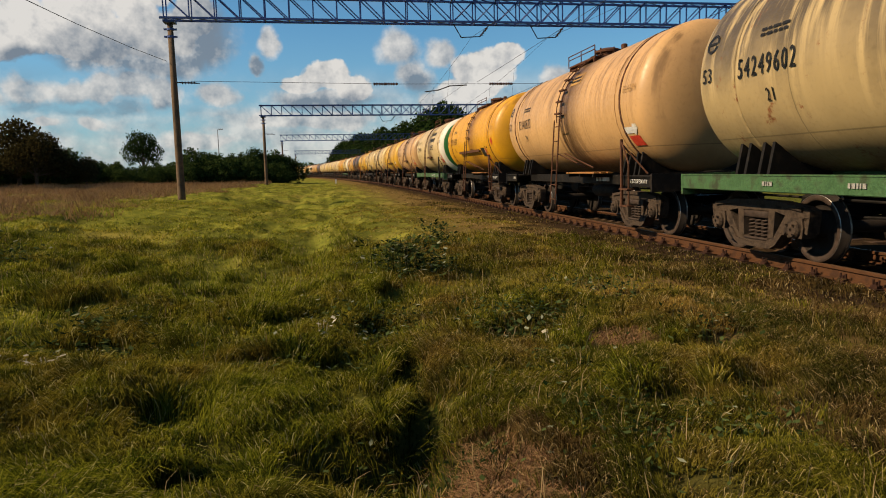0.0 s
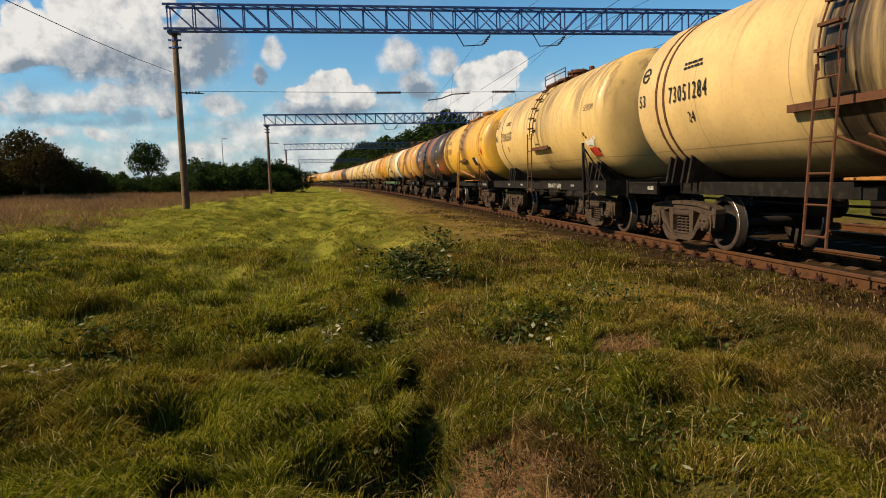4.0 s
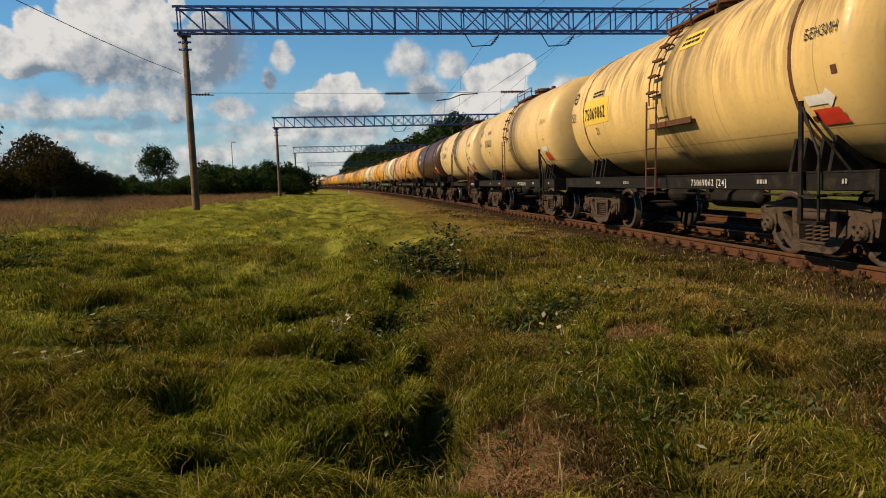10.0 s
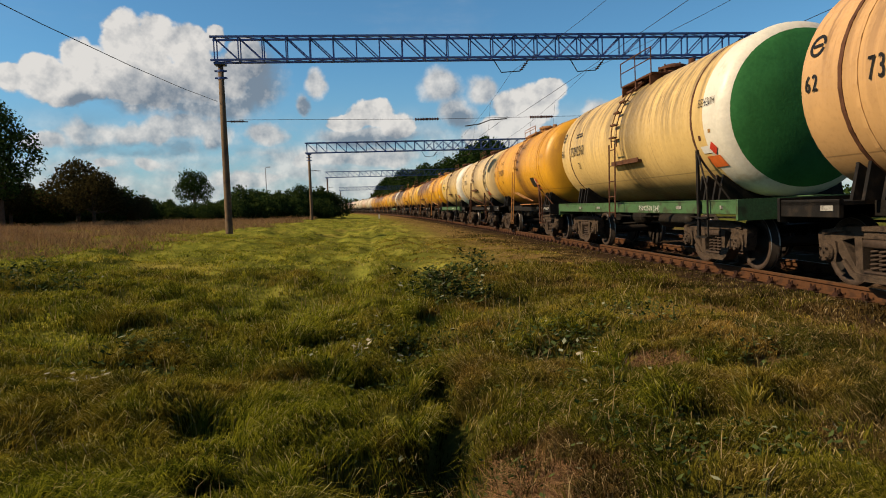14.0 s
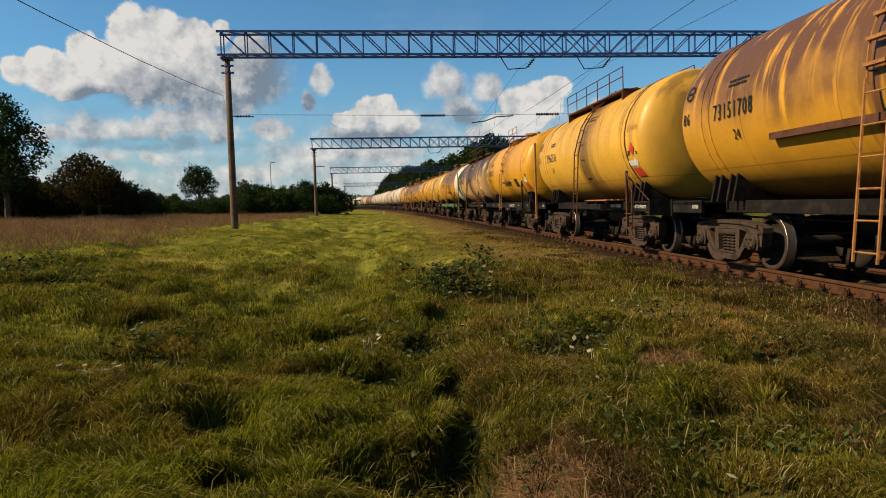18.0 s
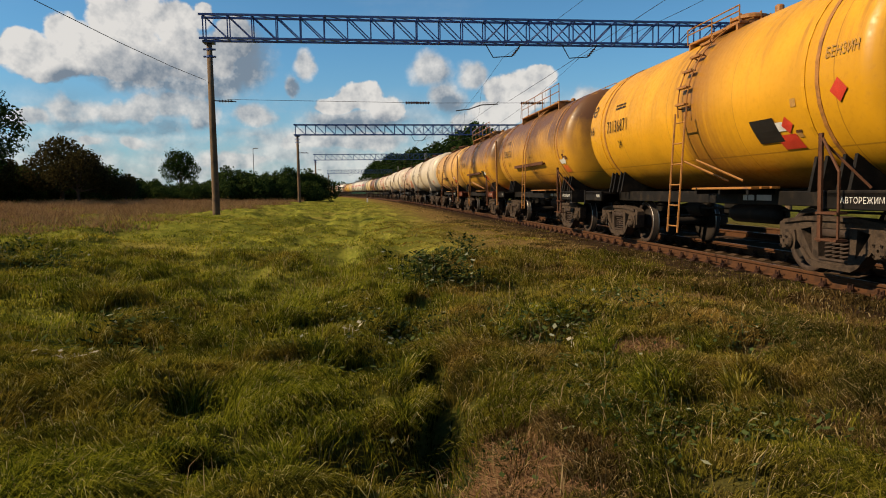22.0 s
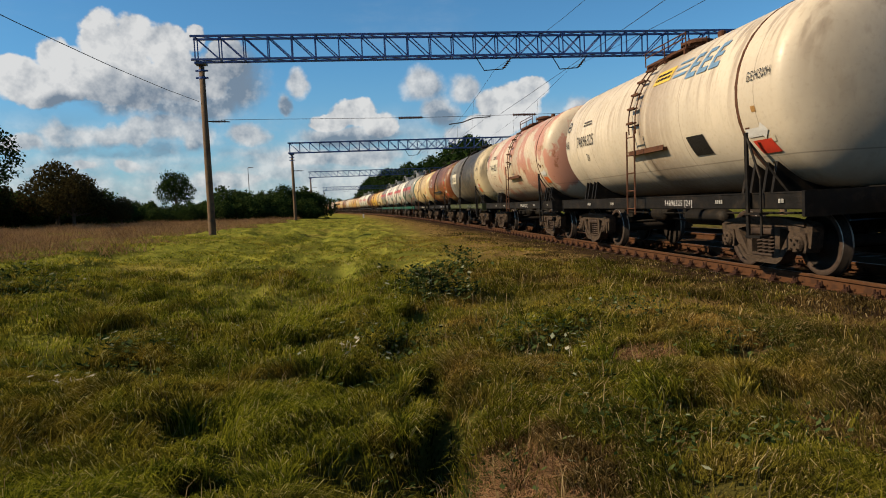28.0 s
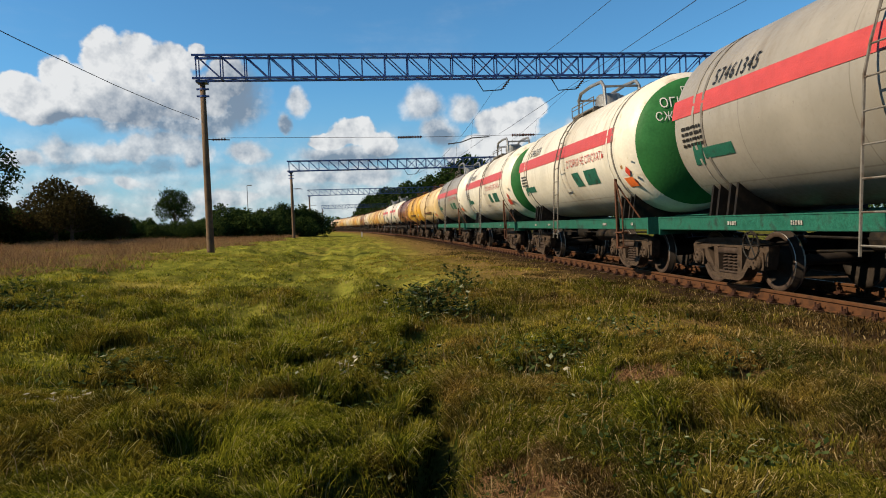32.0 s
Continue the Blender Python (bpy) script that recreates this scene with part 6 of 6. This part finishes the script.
def build_grass():
    for y0, y1, n, hh, ww, near in ((2.6, 6.5, 270000, 0.105, 0.0058, 2), (6.5, 15.0, 250000, 0.10, 0.012, 1), (15.0, 32.0, 150000, 0.065, 0.030, 0), (32.0, 90.0, 90000, 0.06, 0.06, 0)):
        x, y = wedge(n, y0, y1, 1.6)
        lat = lateral(x, y)
        hm = hummock(x, y)
        cl = value_noise(x, y, 1.3, 5.0)
        tuft = value_noise(x, y, 0.16, 6.0)
        big = value_noise(x, y, 3.5, 8.0)
        # blades stand in tufts on the humps and thin out in the hollows between
        tall = np.interp(y, [3, 5, 7, 11, 15], [1.0, 1.0, 0.9, 0.75, 0.6 if near else 1.0]) * (0.35 + 1.9 * np.clip(hm - 0.25, 0, 1) * (0.3 + 1.1 * tuft) + RNG.uniform(0, 0.5, n))
        tall = tall * (1 - 0.75 * np.exp(-((x + 0.15) / 0.6) ** 2 - ((y - 3.1) / 0.45) ** 2))
        thin = RNG.uniform(0, 1, n) < np.clip(0.05 + 2.4 * (hm - 0.30) + 0.9 * (tuft - 0.3), 0.06 if near == 2 else 0.4, 1)
        wet = lat + 1.6 * (cl - 0.5) > 6.9
        dry = (lat + 3.0 * (cl - 0.5) < 3.6) | (np.hypot((x - 0.45) / 0.42, (y - 3.4) / 0.7) + 0.8 * (tuft - 0.5) < 1)
        wet &= ~dry
        path = (np.abs(lat - 9.3) < 0.25) | (np.abs(lat - 7.75) < 0.22)
        keep = thin & (lat > 1.12) & ~((lat < 1.9) & (RNG.uniform(0, 1, n) < 0.55)) & ~(path & (y > 10) & (RNG.uniform(0, 1, n) < 0.6))
        for cx, cy, rx, ry, d in HOLLOWS:
            keep &= ~((np.hypot((x - cx) / rx, (y - cy) / ry) < 1.15) & (RNG.uniform(0, 1, n) < 0.95))
        keep &= ~((np.hypot((x - 1.70) / 0.36, (y - 6.0) / 0.42) + 0.9 * (tuft - 0.5) < 1) & (RNG.uniform(0, 1, n) < 0.92))
        # worn, strawy spot at the edge of the trodden line
        keep &= ~((np.hypot((x - 0.30) / 0.36, (y - 3.45) / 0.5) + 0.9 * (tuft - 0.5) < 1) & (RNG.uniform(0, 1, n) < 0.86))
        # lighter, sunlit-looking copies of both grasses take over further off
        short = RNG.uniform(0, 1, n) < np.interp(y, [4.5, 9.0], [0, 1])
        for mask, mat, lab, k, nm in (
            (wet & ~dry & ~short, M_GRASSL, "lush green meadow grass", 1.1, "lush_grass"), (wet & ~dry & short, M_GRASSM, "short yellow-green meadow grass, coloured as if sunlit", 1.0, "short_grass"),
            (~wet & ~dry & ~short, M_GRASS, "olive green meadow grass", 0.85, "meadow_grass"), (~wet & ~dry & short, M_GRASS2, "short olive meadow grass, coloured lighter as if sunlit", 0.85, "short_grass"),
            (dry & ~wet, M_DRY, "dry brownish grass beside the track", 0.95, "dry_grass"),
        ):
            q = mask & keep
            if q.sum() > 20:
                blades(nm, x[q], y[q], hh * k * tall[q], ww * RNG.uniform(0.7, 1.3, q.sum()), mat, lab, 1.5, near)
    # the meadow goes on around and behind the camera
    n = 90000
    x, y = RNG.uniform(-16, 6.2, n), RNG.uniform(-14, 14, n)
    lat = lateral(x, y)
    q = (lat > 1.3) & ~((np.abs(x) < 0.76 * y + 0.2) & (y > 2.4)) & (np.hypot(x + 0.09, y - 0.13) > 0.5) & (RNG.uniform(0, 1, n) < 0.25 + 1.2 * hummock(x, y))
    for mask, mat, lab in ((q & (lat > 6.6), M_GRASSL, "lush green meadow grass"), (q & (lat <= 6.6) & (lat > 3.4), M_GRASS, "olive green meadow grass"), (q & (lat <= 3.4), M_DRY, "dry brownish grass beside the track")):
        blades("meadow_grass", x[mask], y[mask], RNG.uniform(0.06, 0.17, mask.sum()), RNG.uniform(0.012, 0.022, mask.sum()), mat, lab, 1.3, 0)
    # tussocks: fans of longer blades
    m, per = 2600, 30
    cx, cy = wedge(m, 2.7, 15.0, 1.3)
    q = (lateral(cx, cy) > 2.2) & (hummock(cx, cy) > 0.42) & (np.hypot((cx - 0.3) / 0.5, (cy - 3.45) / 0.65) > 1) & (np.hypot((cx - 1.7) / 0.45, (cy - 5.95) / 0.55) > 1)
    cx, cy = cx[q], cy[q]
    green = lateral(cx, cy) > 6.6 + 1.5 * (value_noise(cx, cy, 1.1, 4.0) - 0.5)
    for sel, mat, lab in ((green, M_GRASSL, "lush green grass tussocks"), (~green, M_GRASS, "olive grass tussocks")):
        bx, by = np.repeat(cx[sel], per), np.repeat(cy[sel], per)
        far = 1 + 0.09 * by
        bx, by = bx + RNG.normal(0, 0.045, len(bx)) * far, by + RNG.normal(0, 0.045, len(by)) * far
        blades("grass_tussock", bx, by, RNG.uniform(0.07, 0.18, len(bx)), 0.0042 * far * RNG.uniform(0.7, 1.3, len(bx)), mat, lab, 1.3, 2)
    # taller pale stalks
    x, y = wedge(2600, 2.8, 16.0, 1.3)
    q = (lateral(x, y) > 2.6) & (clumpy(x, y, 0.8, 4.0) > 0.45)
    blades("dry_stalk_grass", x[q], y[q], RNG.uniform(0.12, 0.30, q.sum()), np.full(q.sum(), 0.005), M_STRAW, "thin pale grass stalks", 0.9)
    # long grass overhanging the sunny side of the hollows
    hx, hy = [], []
    for cx, cy, rx, ry, d in HOLLOWS[2:]:
        m = int(700 * d / 0.3)
        q = RNG.uniform(1.7, 3.5, m)
        e = RNG.uniform(1.0, 1.6, m)
        hx.append(cx + np.cos(q) * rx * e), hy.append(cy + np.sin(q) * ry * e)
    x, y = np.concatenate(hx), np.concatenate(hy)
    blades("hollow_grass", x, y, RNG.uniform(0.12, 0.26, len(x)), RNG.uniform(0.006, 0.010, len(x)), M_GRASSL, "long green grass hanging over hollows", 1.2, 2)
    # short growth on their floors, coloured dark for its leaves and the shade
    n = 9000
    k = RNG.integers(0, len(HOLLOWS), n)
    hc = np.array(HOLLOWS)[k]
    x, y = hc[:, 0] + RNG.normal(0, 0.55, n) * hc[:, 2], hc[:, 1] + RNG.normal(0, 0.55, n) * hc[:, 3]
    blades("moss_grass", x, y, RNG.uniform(0.03, 0.09, n), RNG.uniform(0.008, 0.016, n), M_WEED, "short growth in hollows, dark with leaves and painted shade", 1.0)
    # straw litter in the worn spots
    n = 12000
    worn = RNG.uniform(0, 1, n)
    x = np.where(worn < 0.62, 0.30 + RNG.normal(0, 0.20, n), np.where(worn < 0.85, 1.70 + RNG.normal(0, 0.17, n), 0.95 + RNG.normal(0, 0.3, n)))
    y = np.where(worn < 0.62, 3.45 + RNG.normal(0, 0.27, n), np.where(worn < 0.85, 6.05 + RNG.normal(0, 0.15, n), 4.3 + RNG.normal(0, 0.4, n)))
    blades("straw_litter", x, y, RNG.uniform(0.012, 0.045, n), RNG.uniform(0.004, 0.008, n), M_LITTER, "flattened dry brown straw", 4.0, 1, 0.015)
    # reeds along the scrub
    s, l = RNG.uniform(-10, 95, 120000), RNG.uniform(16.0, 40, 120000)
    l = l + 2.0 * np.sin(s * 0.3)
    ang = PSI + CURVE * s
    x, y = HUB.x + (RAD - l) * np.cos(ang), HUB.y + (RAD - l) * np.sin(ang)
    q = (y > 18) & (clumpy(x, y, 0.25, 1.0) > 0.28)
    blades("reed_grass", x[q], y[q], RNG.uniform(0.2, 0.6, q.sum()) * (0.4 + 1.2 * value_noise(x[q], y[q], 1.5, 9.0)), np.full(q.sum(), 0.028), M_REED, "tall dry reeds before the scrub", 1.3, 0)


build_grass()


def weed(x, y, n, spread, h, size, mat, label):
    """A leafy weed: stems with many pointed leaves."""
    rng = np.random.default_rng(int(abs(x * 100 + y * 10)))
    v, t = [], []
    for _ in range(n):
        px, py = x + rng.normal(0, spread), y + rng.normal(0, spread)
        pz = float(ground_z(px, py)) + h * rng.uniform(0.15, 1.0)
        a, e = rng.uniform(0, 6.28), rng.uniform(-0.3, 0.7)
        d = np.array([math.cos(a) * math.cos(e), math.sin(a) * math.cos(e), math.sin(e)])
        u = np.cross(d, [0, 0, 1]) * 0.32
        s = size * rng.uniform(0.6, 1.3)
        b = len(v)
        p = np.array([px, py, pz])
        v += [p, p + d * s * 0.5 + u * s, p + d * s, p + d * s * 0.5 - u * s]
        t += [(b, b + 1, b + 2), (b, b + 2, b + 3)]
    g = Geo()
    for _ in range(max(3, n // 40)):
        px, py = x + rng.normal(0, spread * 0.7), y + rng.normal(0, spread * 0.7)
        pz = float(ground_z(px, py))
        g.tube([(px, py, pz - 0.02), (px + rng.normal(0, 0.03), py, pz + h * 0.9)], [0.006, 0.003], 4)
    root = put("weed_clump", fast_mesh("weed_clump", np.array(v), np.array(t), mat))
    put("stem", g.mesh("stem", mat), root)
    return tagged(root, label, "weed", "weeds in the meadow", "stuff")


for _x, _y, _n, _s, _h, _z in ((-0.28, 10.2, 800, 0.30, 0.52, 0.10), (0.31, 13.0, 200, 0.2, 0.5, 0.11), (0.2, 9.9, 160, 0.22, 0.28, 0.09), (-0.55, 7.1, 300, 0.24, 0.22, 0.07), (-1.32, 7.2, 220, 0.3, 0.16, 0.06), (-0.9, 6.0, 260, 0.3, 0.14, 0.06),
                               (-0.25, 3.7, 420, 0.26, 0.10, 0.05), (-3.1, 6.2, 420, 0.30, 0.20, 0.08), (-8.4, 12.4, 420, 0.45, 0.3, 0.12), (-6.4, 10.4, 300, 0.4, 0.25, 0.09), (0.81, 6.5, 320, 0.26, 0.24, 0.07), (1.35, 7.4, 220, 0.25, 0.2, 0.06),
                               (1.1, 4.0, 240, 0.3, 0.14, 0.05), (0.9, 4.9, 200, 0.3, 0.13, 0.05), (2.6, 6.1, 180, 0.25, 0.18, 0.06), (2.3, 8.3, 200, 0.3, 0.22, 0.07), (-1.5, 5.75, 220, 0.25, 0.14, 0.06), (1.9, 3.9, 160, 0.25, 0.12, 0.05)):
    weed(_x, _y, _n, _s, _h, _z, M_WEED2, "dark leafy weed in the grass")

for _x, _y, _n in ((-2.19, 5.23, 10), (-2.05, 5.25, 8), (-3.05, 5.19, 18), (-2.85, 5.32, 10), (-0.95, 6.35, 10), (-1.3, 6.7, 8), (-8.3, 12.3, 14), (1.15, 5.9, 2)):
    weed(_x, _y, _n, 0.10, 0.18, 0.06, M_PALE, "withered pale leaves in the grass")


# ---- trees and scrub ----
def crown_mesh(name, lobes, n, leaf, mat, seed):
    """A crown of many small leaves round a few lobes, thinner inside and ragged outside."""
    rng = np.random.default_rng(seed)
    lob = np.array(lobes, float)
    pick = rng.choice(len(lob), n, p=(lob[:, 3] * lob[:, 4]) / (lob[:, 3] * lob[:, 4]).sum())
    d = rng.normal(0, 1, (n, 3))
    d /= np.linalg.norm(d, axis=1)[:, None]
    knob = 1 + 0.16 * np.sin(d[:, 0] * 7 + pick) * np.sin(d[:, 2] * 6 + 1) + 0.1 * np.sin(d[:, 1] * 13)
    rr = rng.uniform(0.25, 1, n) ** 0.4 * knob
    c = lob[pick, :3] + d * rr[:, None] * np.stack([lob[pick, 3], lob[pick, 3], lob[pick, 4]], -1)
    a, b = rng.normal(0, 1, (n, 3)), rng.normal(0, 1, (n, 3))
    a /= np.linalg.norm(a, axis=1)[:, None]
    b = np.cross(a, b)
    b /= np.linalg.norm(b, axis=1)[:, None]
    s = leaf * rng.uniform(0.5, 1.4, n)[:, None]
    v = np.stack([c - a * s, c - b * s * 0.5, c + a * s, c + b * s * 0.5], 1).reshape(-1, 3)
    k = np.arange(n)[:, None] * 4
    return fast_mesh(name, v, np.concatenate([k + [0, 1, 2], k + [0, 2, 3]]), mat)


def trunk_geo(lobes, h, r):
    g = Geo()
    g.tube([(0, 0, -0.3), (0.03, 0.02, h * 0.3), (-0.05, 0.04, h * 0.6), (0.02, 0, h * 0.85)], [r, r * 0.8, r * 0.55, r * 0.25], 8)
    for x, y, z, a, b in lobes:
        g.tube([(0, 0, h * 0.25), (x * 0.5, y * 0.5, z * 0.75), (x, y, z)], [r * 0.45, r * 0.3, r * 0.1], 5)
    return g


def make_tree(name, label, cat, lobes, n, leaf, mat, seed, h, r, group):
    root = tagged(empty(name), label, cat, group)
    part("trunk", trunk_geo(lobes, h, r), M_BARK, root)
    put("crown", crown_mesh("crown", lobes, n, leaf, mat, seed), root)
    return root


def stand(proto, x, y, turn, k):
    z = float(ground_z(x, y))
    return copy_thing(proto, Matrix.Translation((x, y, z)) @ Euler((0, 0, turn)).to_matrix().to_4x4() @ Matrix.Scale(k, 4))


OAK = make_tree("tree", "broad round-crowned dark green tree", "tree", [(0, 0, 4.6, 2.6, 2.2), (1.9, 0.4, 4.0, 1.9, 1.6), (-1.9, -0.3, 4.1, 1.9, 1.7), (0.4, 1.5, 5.3, 1.9, 1.6), (-0.6, -1.3, 5.5, 1.8, 1.7)], 5200, 0.17, M_LEAF, 1, 6.5, 0.25, "trees behind the scrub")
OAK.scale = (0.8, 0.8, 1.13)
OAK.location = (-42.5, 108.0, float(ground_z(-44.0, 111.0)))
RUSSET = make_tree("tree", "dark russet tree with ragged crown", "tree", [(0, 0, 4.2, 2.6, 2.4), (2.2, 0.3, 3.4, 2.0, 1.9), (-2.0, 0.5, 3.2, 2.1, 1.9), (0.8, -0.9, 5.4, 1.7, 1.5), (3.6, 0, 2.4, 1.4, 1.5)], 6000, 0.17, M_LEAF2, 2, 6.0, 0.25, "trees behind the scrub")
RUSSET.location = (-40.0, 70.0, float(ground_z(-40.0, 70.0)))
BIRCH = make_tree("tree", "tall drooping dark green tree", "tree", [(0, 0, 8.4, 2.2, 2.2), (1.6, 0.5, 6.5, 2.0, 2.4), (-1.7, 0, 6.2, 2.2, 2.6), (0.3, -1.2, 4.4, 2.5, 2.2), (-0.4, 0.8, 10.0, 1.3, 1.5)], 8000, 0.16, M_LEAF, 3, 10.0, 0.28, "trees behind the scrub")
BIRCH.location = (-40.6, 59.0, float(ground_z(-40.6, 59.0)))
BUSH = make_tree("bush", "dense dark green willow bush", "bush", [(0, 0, 1.5, 2.0, 1.5), (1.6, 0.3, 1.2, 1.5, 1.2), (-1.5, 0.2, 1.3, 1.6, 1.3), (0.5, -0.8, 2.1, 1.3, 1.1)], 3600, 0.15, M_LEAF3, 4, 2.2, 0.10, "scrub beside the field")
BUSH.location = (-15.5 - 6.0, 98.0, float(ground_z(-21.5, 98.0)))
BUSH2 = make_tree("bush", "ragged scrub bush with pale shoots", "bush", [(0, 0, 1.7, 1.7, 1.7), (1.3, 0.5, 1.0, 1.4, 1.0), (-1.4, -0.2, 1.1, 1.5, 1.2), (-0.3, 0.3, 2.7, 0.8, 1.0)], 3200, 0.14, M_LEAF3, 5, 2.5, 0.10, "scrub beside the field")
BUSH2.location = (-27.0, 92.0, float(ground_z(-27.0, 92.0)))
_rng = random.Random(11)
for _i in range(84):
    _u = (_i % 42) / 41
    _x, _y = -52 + 33.5 * _u + _rng.uniform(-1.0, 1.0), 64 + 33 * _u + _rng.uniform(-1, 2) + (3.5 if _i > 41 else 0)
    stand(BUSH if _rng.random() < 0.55 else BUSH2, _x, _y, _rng.uniform(0, 6.28), _rng.uniform(0.85, 1.15) * (1.15 if _i > 41 else 0.85) * (0.68 if 0.38 < _u < 0.66 else 1.0))
for _x, _y, _k, _p in ((-48, 66, 1.0, RUSSET), (-45.0, 60, 1.0, BIRCH), (-44.5, 66, 0.85, RUSSET), (-37.2, 68, 0.8, RUSSET), (-33.8, 71, 0.45, RUSSET), (-56, 74, 1.1, OAK), (-22.5, 97, 0.62, OAK), (-26.5, 99, 0.55, RUSSET), (-50, 92, 0.7, OAK), (-19.6, 98, 0.5, OAK)):
    stand(_p, _x, _y, _rng.uniform(0, 6.28), _k)
# wood on the rise beyond the tracks
WOOD = make_tree("tree", "tall mixed woodland tree beyond the tracks", "tree", [(0, 0, 7.5, 3.2, 3.6), (2.2, 0.6, 5, 2.6, 3.0), (-2.2, -0.4, 5.2, 2.7, 3.0), (0.3, -1.6, 10.2, 2.2, 2.2), (0, 0.4, 3, 2.8, 2.4)], 4200, 0.34, M_LEAF, 6, 11.0, 0.3, "wood beyond the tracks")
WOOD.location = along(150, -22, 0.1)
for _i in range(84):
    _s = 118 + (_i // 2) * 4.6 + _rng.uniform(-2, 2)
    _p = along(_s, -17 - _rng.uniform(0, 5) - (7 if _i % 2 else 0))
    stand(WOOD, _p.x, _p.y, _rng.uniform(0, 6.28), _rng.uniform(0.95, 1.3))
# far woods on the skyline
_lob = []
for _i in range(150):
    _a = radians(-62 + 110 * _i / 149)
    _d = 520 + 60 * math.sin(_i * 1.7)
    _lob.append((math.sin(_a) * _d, math.cos(_a) * _d, 3.0 + 1.5 * math.sin(_i * 0.9), 9.0, 5.0 + 1.5 * math.sin(_i * 2.3)))
tagged(put("far_woods", crown_mesh("far_woods", _lob, 26000, 1.1, M_LEAF, 9)), "distant dark woods on the skyline", "woods", kind="stuff")


# ---- small things by the line ----
def street_lamp(x, y, h):
    root = tagged(empty("street_lamp", Matrix.Translation((x, y, float(ground_z(x, y))))), "tall slim lamp post beyond the scrub", "lamp post")
    part("post", Geo().tube([(0, 0, -0.2), (0, 0, h * 0.5), (0, 0, h - 0.1), (0.25, 0, h)], [0.11, 0.09, 0.06, 0.05], 8), M_STEEL, root)
    part("lamp_head", Geo().box(0.1, 1.0, -0.16, 0.16, h - 0.06, h + 0.08, 0.04), M_STEEL, root)


street_lamp(-37.5, 132.0, 9.8)


def marker(s, lat):
    root = tagged(empty("marker_post", Matrix.Translation(along(s, lat, float(ground_z(*along(s, lat).xy))))), "small white marker post beside the line", "marker post")
    part("post", Geo().box(-0.09, 0.09, -0.07, 0.07, -0.1, 0.62, 0.02), M_WHITE, root)
    part("cap", Geo().box(-0.10, 0.10, -0.08, 0.08, 0.62, 0.72, 0.03), M_BLACK, root)


marker(88.0, 5.6)


# ---- what moves ----
def motions():
    for root, c in TRAIN:
        walk(root, [(t, train_pose(c, t)) for t in range(33)])
    first = WHEELSETS[0]
    turns = []
    for i in range(32 * FPS + 1):
        t = i / FPS
        turns.append((t, Matrix.Rotation((run(t) / 0.4785) % (2 * math.pi), 4, "Y")))
    walk(first, turns)
    act, slot = first.animation_data.action, first.animation_data.action_slot
    for w in WHEELSETS[1:]:
        w.rotation_mode = "QUATERNION"
        data = w.animation_data_create()
        data.action = act
        data.action_slot = slot


motions()
